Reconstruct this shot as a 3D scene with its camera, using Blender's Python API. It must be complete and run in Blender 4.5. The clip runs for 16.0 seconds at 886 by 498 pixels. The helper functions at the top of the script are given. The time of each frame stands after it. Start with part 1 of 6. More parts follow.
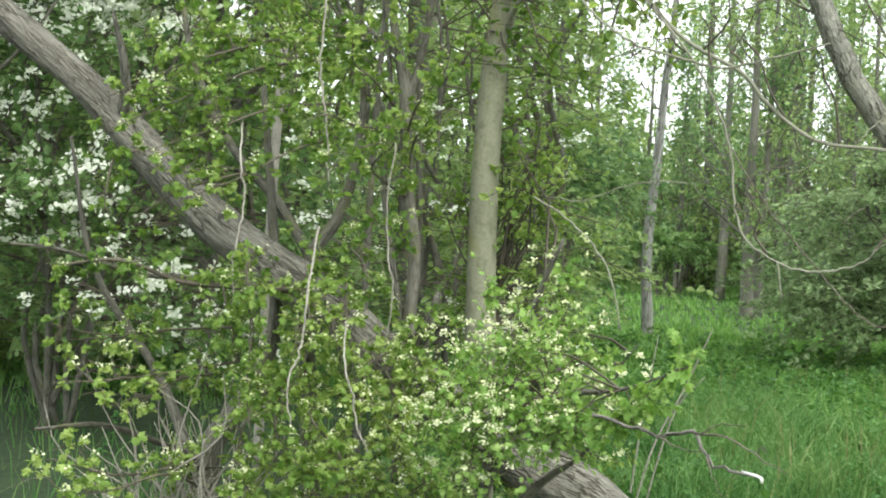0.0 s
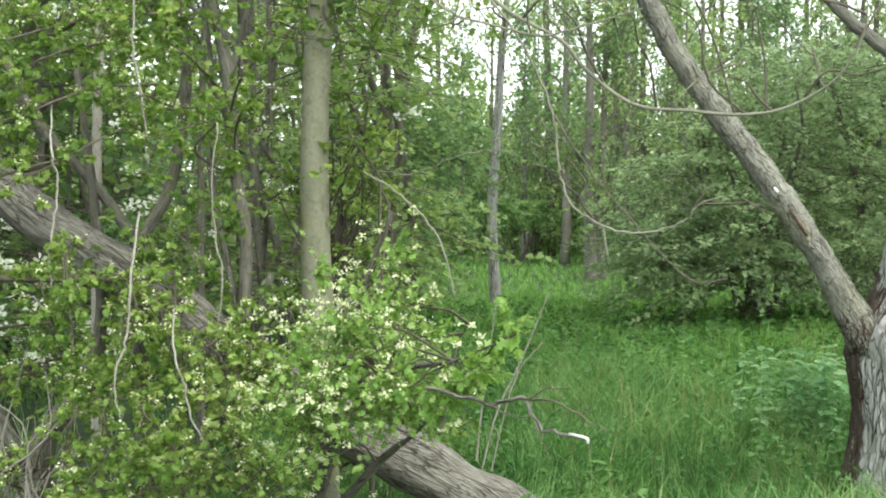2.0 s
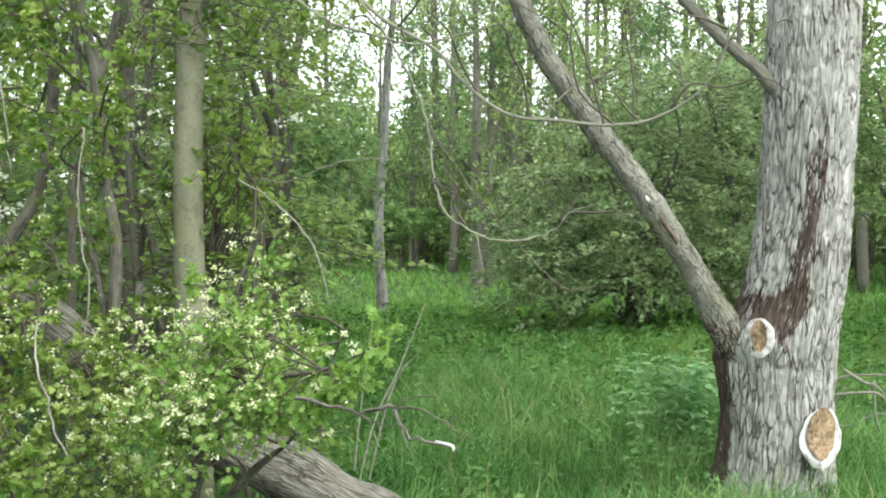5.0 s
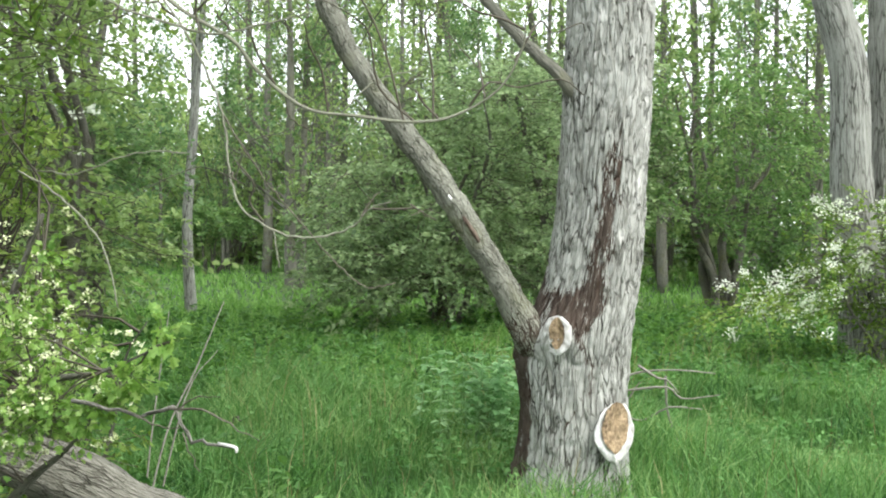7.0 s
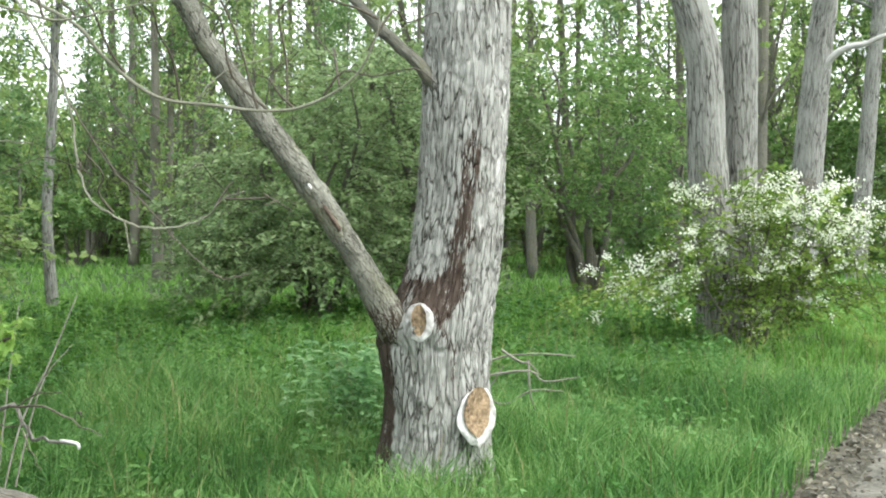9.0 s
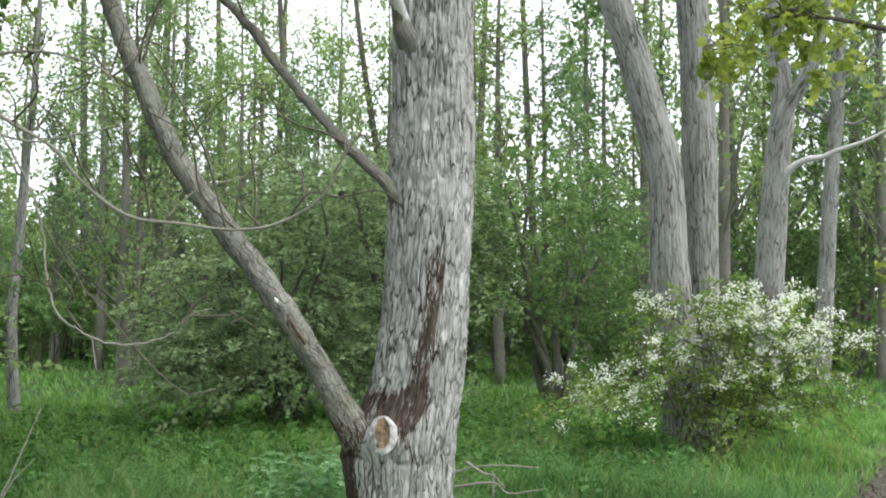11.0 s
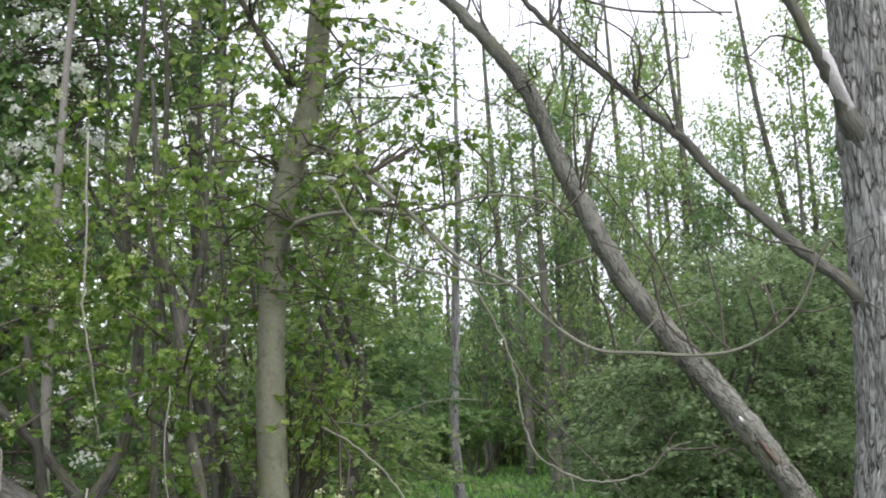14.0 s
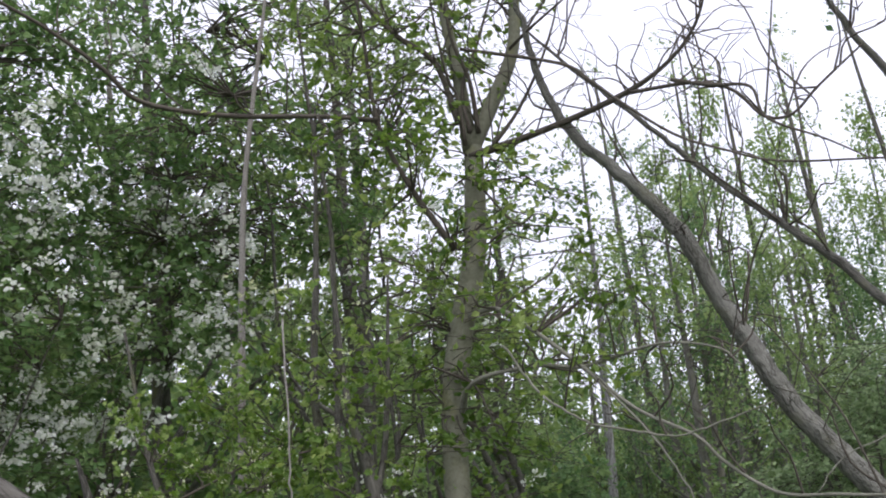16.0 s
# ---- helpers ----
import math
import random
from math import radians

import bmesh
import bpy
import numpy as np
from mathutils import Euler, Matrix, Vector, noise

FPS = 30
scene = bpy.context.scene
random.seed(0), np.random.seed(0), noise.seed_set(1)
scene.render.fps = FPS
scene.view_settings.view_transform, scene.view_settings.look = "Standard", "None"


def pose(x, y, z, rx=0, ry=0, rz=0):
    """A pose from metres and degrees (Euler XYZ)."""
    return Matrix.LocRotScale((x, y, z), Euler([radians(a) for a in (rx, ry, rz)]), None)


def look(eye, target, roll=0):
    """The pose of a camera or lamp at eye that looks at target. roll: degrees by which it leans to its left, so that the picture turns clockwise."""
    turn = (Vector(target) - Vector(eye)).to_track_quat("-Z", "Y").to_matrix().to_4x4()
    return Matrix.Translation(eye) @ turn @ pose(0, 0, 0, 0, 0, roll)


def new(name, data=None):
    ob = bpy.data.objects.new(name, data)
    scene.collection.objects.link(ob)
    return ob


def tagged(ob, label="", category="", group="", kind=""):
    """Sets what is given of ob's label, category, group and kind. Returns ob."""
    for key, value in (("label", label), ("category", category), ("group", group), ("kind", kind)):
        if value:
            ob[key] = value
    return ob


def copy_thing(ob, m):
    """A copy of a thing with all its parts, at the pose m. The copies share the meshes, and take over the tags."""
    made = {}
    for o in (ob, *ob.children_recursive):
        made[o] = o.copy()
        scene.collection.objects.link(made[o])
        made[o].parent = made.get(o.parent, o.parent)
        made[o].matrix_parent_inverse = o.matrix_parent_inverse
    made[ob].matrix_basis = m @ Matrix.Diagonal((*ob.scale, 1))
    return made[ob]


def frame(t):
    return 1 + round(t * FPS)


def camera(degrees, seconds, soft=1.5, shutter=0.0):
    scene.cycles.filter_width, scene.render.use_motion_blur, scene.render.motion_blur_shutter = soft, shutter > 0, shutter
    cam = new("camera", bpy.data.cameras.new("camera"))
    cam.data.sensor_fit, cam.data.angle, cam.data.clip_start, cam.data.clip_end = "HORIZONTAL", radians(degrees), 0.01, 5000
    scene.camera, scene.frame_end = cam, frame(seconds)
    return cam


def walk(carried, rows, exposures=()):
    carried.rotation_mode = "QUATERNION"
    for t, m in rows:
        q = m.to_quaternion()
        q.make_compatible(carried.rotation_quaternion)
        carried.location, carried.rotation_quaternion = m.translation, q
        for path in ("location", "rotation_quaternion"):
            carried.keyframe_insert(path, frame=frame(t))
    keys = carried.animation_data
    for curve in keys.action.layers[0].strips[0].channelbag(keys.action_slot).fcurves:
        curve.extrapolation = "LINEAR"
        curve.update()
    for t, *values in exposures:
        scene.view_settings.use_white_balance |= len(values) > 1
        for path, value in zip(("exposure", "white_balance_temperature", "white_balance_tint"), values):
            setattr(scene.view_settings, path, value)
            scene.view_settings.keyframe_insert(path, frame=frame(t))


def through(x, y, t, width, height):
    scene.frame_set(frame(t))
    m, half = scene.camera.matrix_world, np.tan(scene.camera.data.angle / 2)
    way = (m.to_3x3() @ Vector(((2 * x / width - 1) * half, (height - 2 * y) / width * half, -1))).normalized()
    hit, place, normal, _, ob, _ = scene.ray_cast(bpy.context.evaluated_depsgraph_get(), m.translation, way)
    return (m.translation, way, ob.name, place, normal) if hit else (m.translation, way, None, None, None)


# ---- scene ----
cam = camera(44.0, 16.0, soft=1.95)
PATH = [
    (0, (0.721, 0.504, 1.554), (0.671, 2.503, 1.522), 2.9),
    (0.5, (0.733, 0.523, 1.552), (0.734, 2.522, 1.487), 2.1),
    (1, (0.746, 0.548, 1.551), (0.778, 2.546, 1.479), 1.4),
    (1.5, (0.786, 0.536, 1.551), (0.941, 2.529, 1.484), 0.8),
    (2, (0.803, 0.545, 1.554), (1.023, 2.531, 1.486), 0.1),
    (2.5, (0.822, 0.527, 1.557), (1.078, 2.51, 1.495), -0.7),
    (3, (0.833, 0.549, 1.557), (1.115, 2.528, 1.499), -0.9),
    (3.2, (0.837, 0.541, 1.557), (1.13, 2.519, 1.5), -0.6),
    (5.3, (0.878, 0.537, 1.556), (1.339, 2.482, 1.504), -0.2),
    (5.5, (0.896, 0.533, 1.551), (1.395, 2.469, 1.502), -0.5),
    (6, (0.924, 0.577, 1.542), (1.531, 2.482, 1.492), -0.1),
    (6.5, (0.938, 0.575, 1.54), (1.61, 2.457, 1.493), -0.0),
    (7, (0.949, 0.576, 1.539), (1.684, 2.435, 1.49), 0.7),
    (7.5, (0.961, 0.578, 1.534), (1.737, 2.421, 1.482), 0.6),
    (8, (0.976, 0.566, 1.534), (1.832, 2.373, 1.48), 0.5),
    (8.5, (0.997, 0.566, 1.531), (1.901, 2.349, 1.463), 0.2),
    (9, (1.004, 0.527, 1.541), (1.945, 2.29, 1.472), 0.1),
    (9.2, (1.008, 0.499, 1.543), (1.979, 2.246, 1.481), -0.3),
    (11.3, (0.972, 0.421, 1.603), (1.945, 2.162, 1.742), 0.7),
    (11.5, (0.996, 0.468, 1.605), (1.916, 2.239, 1.743), 0.6),
    (12, (0.981, 0.553, 1.6), (1.754, 2.393, 1.735), -0.0),
    (12.5, (0.933, 0.607, 1.617), (1.56, 2.498, 1.785), -0.9),
    (13, (0.897, 0.608, 1.624), (1.412, 2.529, 1.834), -1.5),
    (13.5, (0.865, 0.619, 1.682), (1.242, 2.57, 1.912), -3.8),
    (14, (0.813, 0.604, 1.736), (1.113, 2.558, 2.039), -2.7),
    (14.5, (0.783, 0.566, 1.823), (1.07, 2.514, 2.175), -3.1),
    (15, (0.743, 0.511, 1.879), (0.984, 2.457, 2.269), -3.6),
    (15.5, (0.68, 0.419, 1.927), (0.846, 2.361, 2.377), -4.9),
    (16, (0.631, 0.326, 1.961), (0.706, 2.262, 2.458), -6.3),
]
EXPOSURES = [(0, 1.5, 6450, 6), (9.2, 1.46, 6350, 7), (11.5, 0.94, 6200, 13), (13, 0.9, 6150, 16), (14.5, 0.65, 6100, 20), (16, 0.36, 6000, 23)]
walk(cam, [(t, look(e, g, r)) for t, e, g, r in PATH], EXPOSURES)

# ---- sky and light ----
world = bpy.data.worlds.new("overcast_sky")
scene.world = world
world.use_nodes = True
wn = world.node_tree.nodes
sky = wn.new("ShaderNodeTexSky")
sky.sky_type, sky.sun_disc = "NISHITA", False
sky.sun_elevation, sky.sun_rotation = radians(52), radians(150)
sky.air_density, sky.dust_density, sky.ozone_density = 0.6, 6.0, 0.6
wn["Background"].inputs["Strength"].default_value = 0.15
cloud = wn.new("ShaderNodeMix")  # an even layer of thin cloud over the clear sky
cloud.data_type, cloud.inputs["Factor"].default_value = "RGBA", 0.88
cloud.inputs["B"].default_value = (7.0, 7.25, 7.5, 1)
world.node_tree.links.new(sky.outputs["Color"], cloud.inputs["A"])
world.node_tree.links.new(cloud.outputs["Result"], wn["Background"].inputs["Color"])

sun_data = bpy.data.lights.new("sun", "SUN")
sun_data.energy, sun_data.angle, sun_data.color = 1.3, radians(35), (1.0, 0.97, 0.92)
sun = new("sun", sun_data)
sun.matrix_world = look((6, -8, 14), (0, 0, 0))


# ---- materials ----
def material(name):
    m = bpy.data.materials.new(name)
    m.use_nodes = True
    nt = m.node_tree
    return m, nt.nodes, nt.links, nt.nodes["Principled BSDF"]


def ramp(nodes, stops):
    r = nodes.new("ShaderNodeValToRGB")
    while len(r.color_ramp.elements) < len(stops):
        r.color_ramp.elements.new(0.5)
    for e, (p, c) in zip(r.color_ramp.elements, stops):
        e.position, e.color = p, (*c, 1)
    return r


def noise_node(nodes, links, vector, scale, detail=4, kind="FBM"):
    n = nodes.new("ShaderNodeTexNoise")
    n.noise_type = kind
    n.inputs["Scale"].default_value, n.inputs["Detail"].default_value = scale, detail
    if vector:
        links.new(vector, n.inputs["Vector"])
    return n


def leaf_material(name, dark, mid, light, through=0.35, rough=0.5):
    m, nodes, links, bsdf = material(name)
    geo, obj = nodes.new("ShaderNodeNewGeometry"), nodes.new("ShaderNodeTexCoord")
    big = noise_node(nodes, links, obj.outputs["Object"], 1.9, 3)
    add = nodes.new("ShaderNodeMath")
    add.operation = "MULTIPLY_ADD"
    links.new(geo.outputs["Random Per Island"], add.inputs[0])
    add.inputs[1].default_value = 0.6
    lump = nodes.new("ShaderNodeMath")
    lump.operation, lump.inputs[1].default_value = "MULTIPLY", 1.5
    links.new(big.outputs["Fac"], lump.inputs[0])
    links.new(lump.outputs[0], add.inputs[2])
    sub = nodes.new("ShaderNodeMath")
    sub.operation, sub.inputs[1].default_value = "SUBTRACT", 0.55
    links.new(add.outputs[0], sub.inputs[0])
    col = ramp(nodes, [(0.05, dark), (0.5, mid), (0.95, light)])
    links.new(sub.outputs[0], col.inputs["Fac"])
    fine = noise_node(nodes, links, obj.outputs["Object"], 60, 2)
    mix = nodes.new("ShaderNodeMix")
    mix.data_type, mix.blend_type, mix.inputs["Factor"].default_value = "RGBA", "OVERLAY", 0.35
    links.new(col.outputs["Color"], mix.inputs["A"])
    links.new(fine.outputs["Fac"], mix.inputs["B"])
    links.new(mix.outputs["Result"], bsdf.inputs["Base Color"])
    bsdf.inputs["Roughness"].default_value = rough
    bsdf.inputs["Specular IOR Level"].default_value = 0.25
    tr = nodes.new("ShaderNodeBsdfTranslucent")
    hue = nodes.new("ShaderNodeHueSaturation")
    hue.inputs["Hue"].default_value, hue.inputs["Saturation"].default_value, hue.inputs["Value"].default_value = 0.485, 1.1, 1.5
    links.new(mix.outputs["Result"], hue.inputs["Color"])
    links.new(hue.outputs["Color"], tr.inputs["Color"])
    both = nodes.new("ShaderNodeMixShader")
    both.inputs["Fac"].default_value = through
    links.new(bsdf.outputs[0], both.inputs[1])
    links.new(tr.outputs[0], both.inputs[2])
    links.new(both.outputs[0], nodes["Material Output"].inputs["Surface"])
    return m


def bark_material(name, dark, mid, light, grain=14, stretch=0.16, relief=0.5, moss=0.0, stained=False, crack_width=0.06, net=0.55, net_width=None):
    m, nodes, links, bsdf = material(name)
    at = nodes.new("ShaderNodeAttribute")
    at.attribute_name = "bark"
    mp = nodes.new("ShaderNodeMapping")
    mp.inputs["Scale"].default_value = (1, 1, stretch)
    links.new(at.outputs["Vector"], mp.inputs["Vector"])
    def furrow(scale, low, high, detail):
        n = noise_node(nodes, links, mp.outputs["Vector"], scale, detail)
        n.inputs["Distortion"].default_value, n.inputs["Roughness"].default_value = 0.5, 0.55
        out = nodes.new("ShaderNodeMapRange")
        out.inputs["From Min"].default_value, out.inputs["From Max"].default_value = low, high
        out.inputs["To Min"].default_value, out.inputs["To Max"].default_value = 1.0, 0.0
        links.new(n.outputs["Fac"], out.inputs["Value"])
        return out.outputs["Result"]

    def cracks(scale, width):
        warp = noise_node(nodes, links, mp.outputs["Vector"], scale * 0.8, 3)
        bent = nodes.new("ShaderNodeVectorMath")
        bent.operation, bent.inputs[1].default_value = "MULTIPLY_ADD", (1.5 / scale, 1.5 / scale, 1.5 / scale)
        links.new(warp.outputs["Color"], bent.inputs[0])
        links.new(mp.outputs["Vector"], bent.inputs[2])
        cell = nodes.new("ShaderNodeTexVoronoi")
        cell.feature = "DISTANCE_TO_EDGE"
        cell.inputs["Scale"].default_value = scale
        links.new(bent.outputs["Vector"], cell.inputs["Vector"])
        out = nodes.new("ShaderNodeMapRange")
        out.inputs["From Min"].default_value, out.inputs["From Max"].default_value = 0.0, width
        out.inputs["To Min"].default_value, out.inputs["To Max"].default_value = 1.0, 0.0
        links.new(cell.outputs["Distance"], out.inputs["Value"])
        return out.outputs["Result"]

    thin = nodes.new("ShaderNodeMath")
    thin.operation, thin.inputs[1].default_value = "MULTIPLY", net
    links.new(cracks(grain * 1.6, net_width or crack_width), thin.inputs[0])
    both = nodes.new("ShaderNodeMath")
    both.operation = "MAXIMUM"
    lines = nodes.new("ShaderNodeMath")
    lines.operation = "MAXIMUM"
    soft = nodes.new("ShaderNodeMath")
    soft.operation, soft.inputs[1].default_value = "MULTIPLY", 0.42
    links.new(furrow(grain * 2.0, 0.32, 0.5, 3), soft.inputs[0])
    small = nodes.new("ShaderNodeMath")
    small.operation, small.inputs[1].default_value = "MULTIPLY", net * 0.55
    links.new(cracks(grain * 3.1, (net_width or crack_width) * 1.2), small.inputs[0])
    links.new(soft.outputs[0], lines.inputs[0])
    links.new(small.outputs[0], lines.inputs[1])
    links.new(lines.outputs[0], both.inputs[0])
    links.new(thin.outputs[0], both.inputs[1])
    fade = noise_node(nodes, links, at.outputs["Vector"], grain * 0.3, 3)
    fade_range = nodes.new("ShaderNodeMapRange")
    fade_range.inputs["From Min"].default_value, fade_range.inputs["From Max"].default_value = 0.35, 0.62
    fade_range.inputs["To Min"].default_value, fade_range.inputs["To Max"].default_value = 0.4, 1.0
    links.new(fade.outputs["Fac"], fade_range.inputs["Value"])
    ridge = nodes.new("ShaderNodeMath")
    ridge.operation = "MULTIPLY"
    links.new(both.outputs[0], ridge.inputs[0])
    links.new(fade_range.outputs["Result"], ridge.inputs[1])
    fine = noise_node(nodes, links, mp.outputs["Vector"], grain * 5, 4)
    patch = noise_node(nodes, links, at.outputs["Vector"], 2.2, 4)
    mixv = nodes.new("ShaderNodeMath")
    mixv.operation, mixv.inputs[1].default_value = "MULTIPLY_ADD", 0.36
    links.new(fine.outputs["Fac"], mixv.inputs[0])
    sc = nodes.new("ShaderNodeMath")
    sc.operation, sc.inputs[1].default_value = "MULTIPLY_ADD", 0.6
    sc.inputs[2].default_value = 0.12
    links.new(ridge.outputs[0], sc.inputs[0])
    links.new(sc.outputs[0], mixv.inputs[2])
    col = ramp(nodes, [(0.22, light), (0.5, mid), (0.82, dark)])
    links.new(mixv.outputs[0], col.inputs["Fac"])
    out = col.outputs["Color"]
    tint = nodes.new("ShaderNodeMix")
    tint.data_type, tint.blend_type, tint.inputs["Factor"].default_value = "RGBA", "SOFT_LIGHT", 0.4
    links.new(out, tint.inputs["A"])
    links.new(patch.outputs["Fac"], tint.inputs["B"])
    out = tint.outputs["Result"]
    if moss:
        mo = noise_node(nodes, links, at.outputs["Vector"], 5, 5)
        lim = ramp(nodes, [(0.55, (0, 0, 0)), (0.7, (moss, moss, moss))])
        links.new(mo.outputs["Fac"], lim.inputs["Fac"])
        g = nodes.new("ShaderNodeMix")
        g.data_type = "RGBA"
        g.inputs["B"].default_value = (0.16, 0.17, 0.04, 1)
        links.new(lim.outputs["Color"], g.inputs["Factor"])
        links.new(out, g.inputs["A"])
        out = g.outputs["Result"]
    if stained:
        st = nodes.new("ShaderNodeAttribute")
        st.attribute_name = "stain"
        mp2 = nodes.new("ShaderNodeMapping")
        mp2.inputs["Scale"].default_value = (1, 1, 0.3)
        links.new(at.outputs["Vector"], mp2.inputs["Vector"])
        edge = noise_node(nodes, links, mp2.outputs["Vector"], 55, 4)
        edge.inputs["Roughness"].default_value = 0.8
        mul = nodes.new("ShaderNodeMath")
        mul.operation = "MULTIPLY"
        links.new(st.outputs["Fac"], mul.inputs[0])
        sunk = nodes.new("ShaderNodeMath")  # the wet runs in the furrows
        sunk.operation, sunk.inputs[1].default_value = "MULTIPLY_ADD", 0.6
        links.new(ridge.outputs[0], sunk.inputs[0])
        links.new(edge.outputs["Fac"], sunk.inputs[2])
        links.new(sunk.outputs[0], mul.inputs[1])
        lim = ramp(nodes, [(0.42, (0, 0, 0)), (0.6, (0.9, 0.9, 0.9))])
        links.new(mul.outputs[0], lim.inputs["Fac"])
        g = nodes.new("ShaderNodeMix")
        g.data_type = "RGBA"
        g.inputs["B"].default_value = (0.05, 0.029, 0.019, 1)
        links.new(lim.outputs["Color"], g.inputs["Factor"])
        links.new(out, g.inputs["A"])
        out = g.outputs["Result"]
        pale = nodes.new("ShaderNodeAttribute")
        pale.attribute_name = "pale"
        spot = nodes.new("ShaderNodeMix")
        spot.data_type = "RGBA"
        spot.inputs["B"].default_value = (0.62, 0.61, 0.57, 1)
        links.new(pale.outputs["Fac"], spot.inputs["Factor"])
        links.new(out, spot.inputs["A"])
        out = spot.outputs["Result"]
    links.new(out, bsdf.inputs["Base Color"])
    bsdf.inputs["Roughness"].default_value = 0.85
    bsdf.inputs["Specular IOR Level"].default_value = 0.2
    bump = nodes.new("ShaderNodeBump")
    bump.invert = True
    bump.inputs["Strength"].default_value, bump.inputs["Distance"].default_value = relief, 0.02
    links.new(mixv.outputs[0], bump.inputs["Height"])
    links.new(bump.outputs["Normal"], bsdf.inputs["Normal"])
    return m


def plain_material(name, a, b, scale=20, rough=0.8, relief=0.3, distance=0.01):
    m, nodes, links, bsdf = material(name)
    co = nodes.new("ShaderNodeTexCoord")
    n1 = noise_node(nodes, links, co.outputs["Object"], scale, 6)
    n2 = noise_node(nodes, links, co.outputs["Object"], scale / 12, 4)
    av = nodes.new("ShaderNodeMath")
    av.operation, av.inputs[1].default_value = "MULTIPLY_ADD", 0.6
    links.new(n1.outputs["Fac"], av.inputs[0])
    hf = nodes.new("ShaderNodeMath")
    hf.operation, hf.inputs[1].default_value = "MULTIPLY", 0.4
    links.new(n2.outputs["Fac"], hf.inputs[0])
    links.new(hf.outputs[0], av.inputs[2])
    col = ramp(nodes, [(0.34, a), (0.66, b)])
    links.new(av.outputs[0], col.inputs["Fac"])
    links.new(col.outputs["Color"], bsdf.inputs["Base Color"])
    bsdf.inputs["Roughness"].default_value = rough
    bump = nodes.new("ShaderNodeBump")
    bump.inputs["Strength"].default_value, bump.inputs["Distance"].default_value = relief, distance
    links.new(n1.outputs["Fac"], bump.inputs["Height"])
    links.new(bump.outputs["Normal"], bsdf.inputs["Normal"])
    return m


POPLAR = bark_material("poplar_bark", (0.042, 0.039, 0.03), (0.225, 0.224, 0.197), (0.43, 0.432, 0.398), 18, 0.13, 1.0, stained=True, net=1.0, net_width=0.062)
LIMB = bark_material("limb_bark", (0.04, 0.038, 0.029), (0.15, 0.148, 0.117), (0.35, 0.35, 0.292), 26, 0.25, 1.0, moss=0.3, stained=True, net=0.8, net_width=0.07)
FAR_BARK = bark_material("grey_bark", (0.04, 0.039, 0.032), (0.193, 0.194, 0.172), (0.372, 0.374, 0.344), 8, 0.14, 1.0, crack_width=0.04, net=1.0, net_width=0.07)
WOOD_BARK = bark_material("woodland_bark", (0.03, 0.029, 0.023), (0.115, 0.112, 0.09), (0.21, 0.206, 0.17), 20, 0.16, 0.8, moss=0.3, crack_width=0.06)
POLE = bark_material("smooth_bark", (0.066, 0.067, 0.04), (0.142, 0.146, 0.095), (0.218, 0.222, 0.155), 10, 1.2, 0.3, moss=0.6, crack_width=0.03, net=0.15)
DEADWOOD = bark_material("dead_bark", (0.03, 0.028, 0.021), (0.113, 0.107, 0.086), (0.258, 0.248, 0.21), 24, 0.16, 1.0, net=0.8, net_width=0.09)
THICKET = bark_material("thicket_bark", (0.026, 0.025, 0.019), (0.088, 0.084, 0.065), (0.18, 0.174, 0.143), 24, 0.2, 0.8, moss=0.45, net=0.7)
TWIG = bark_material("twig_bark", (0.03, 0.026, 0.019), (0.07, 0.061, 0.045), (0.125, 0.112, 0.085), 40, 0.3, 0.2)
PALE_TWIG = bark_material("pale_twig_bark", (0.08, 0.075, 0.06), (0.19, 0.175, 0.145), (0.36, 0.34, 0.295), 60, 0.3, 0.2)
HANG_TWIG = bark_material("hanging_twig_bark", (0.07, 0.07, 0.05), (0.15, 0.15, 0.11), (0.25, 0.25, 0.19), 60, 0.3, 0.2)

BLEACHED = bark_material("bleached_wood", (0.3, 0.28, 0.25), (0.5, 0.48, 0.45), (0.68, 0.67, 0.64), 30, 0.2, 0.4)

LEAF_BRIGHT = leaf_material("fresh_leaf", (0.05, 0.107, 0.019), (0.148, 0.245, 0.052), (0.32, 0.41, 0.135), 0.47, 0.6)
LEAF_PALE = leaf_material("pale_fresh_leaf", (0.06, 0.14, 0.028), (0.175, 0.305, 0.072), (0.35, 0.48, 0.165), 0.5, 0.6)
LEAF_MID = leaf_material("hawthorn_leaf", (0.055, 0.115, 0.036), (0.12, 0.213, 0.072), (0.22, 0.33, 0.13), 0.45)
LEAF_DARK = leaf_material("shade_leaf", (0.084, 0.134, 0.063), (0.198, 0.278, 0.136), (0.355, 0.45, 0.25), 0.52)
LEAF_FAR = leaf_material("woodland_leaf", (0.07, 0.138, 0.055), (0.132, 0.225, 0.09), (0.23, 0.33, 0.15), 0.45)
LEAF_SPRING = leaf_material("spring_leaf", (0.11, 0.18, 0.06), (0.2, 0.295, 0.105), (0.32, 0.41, 0.18), 0.48)
BLOSSOM = leaf_material("blossom", (0.5, 0.54, 0.42), (0.72, 0.74, 0.66), (0.86, 0.87, 0.82), 0.5, 0.6)
BUD = leaf_material("cream_bud", (0.36, 0.42, 0.19), (0.54, 0.58, 0.34), (0.72, 0.74, 0.54), 0.3, 0.6)
LEAF_MAPLE = leaf_material("maple_leaf", (0.1, 0.15, 0.03), (0.23, 0.3, 0.06), (0.38, 0.44, 0.13), 0.5)
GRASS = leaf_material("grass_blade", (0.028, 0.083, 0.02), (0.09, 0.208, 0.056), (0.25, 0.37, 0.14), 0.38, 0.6)
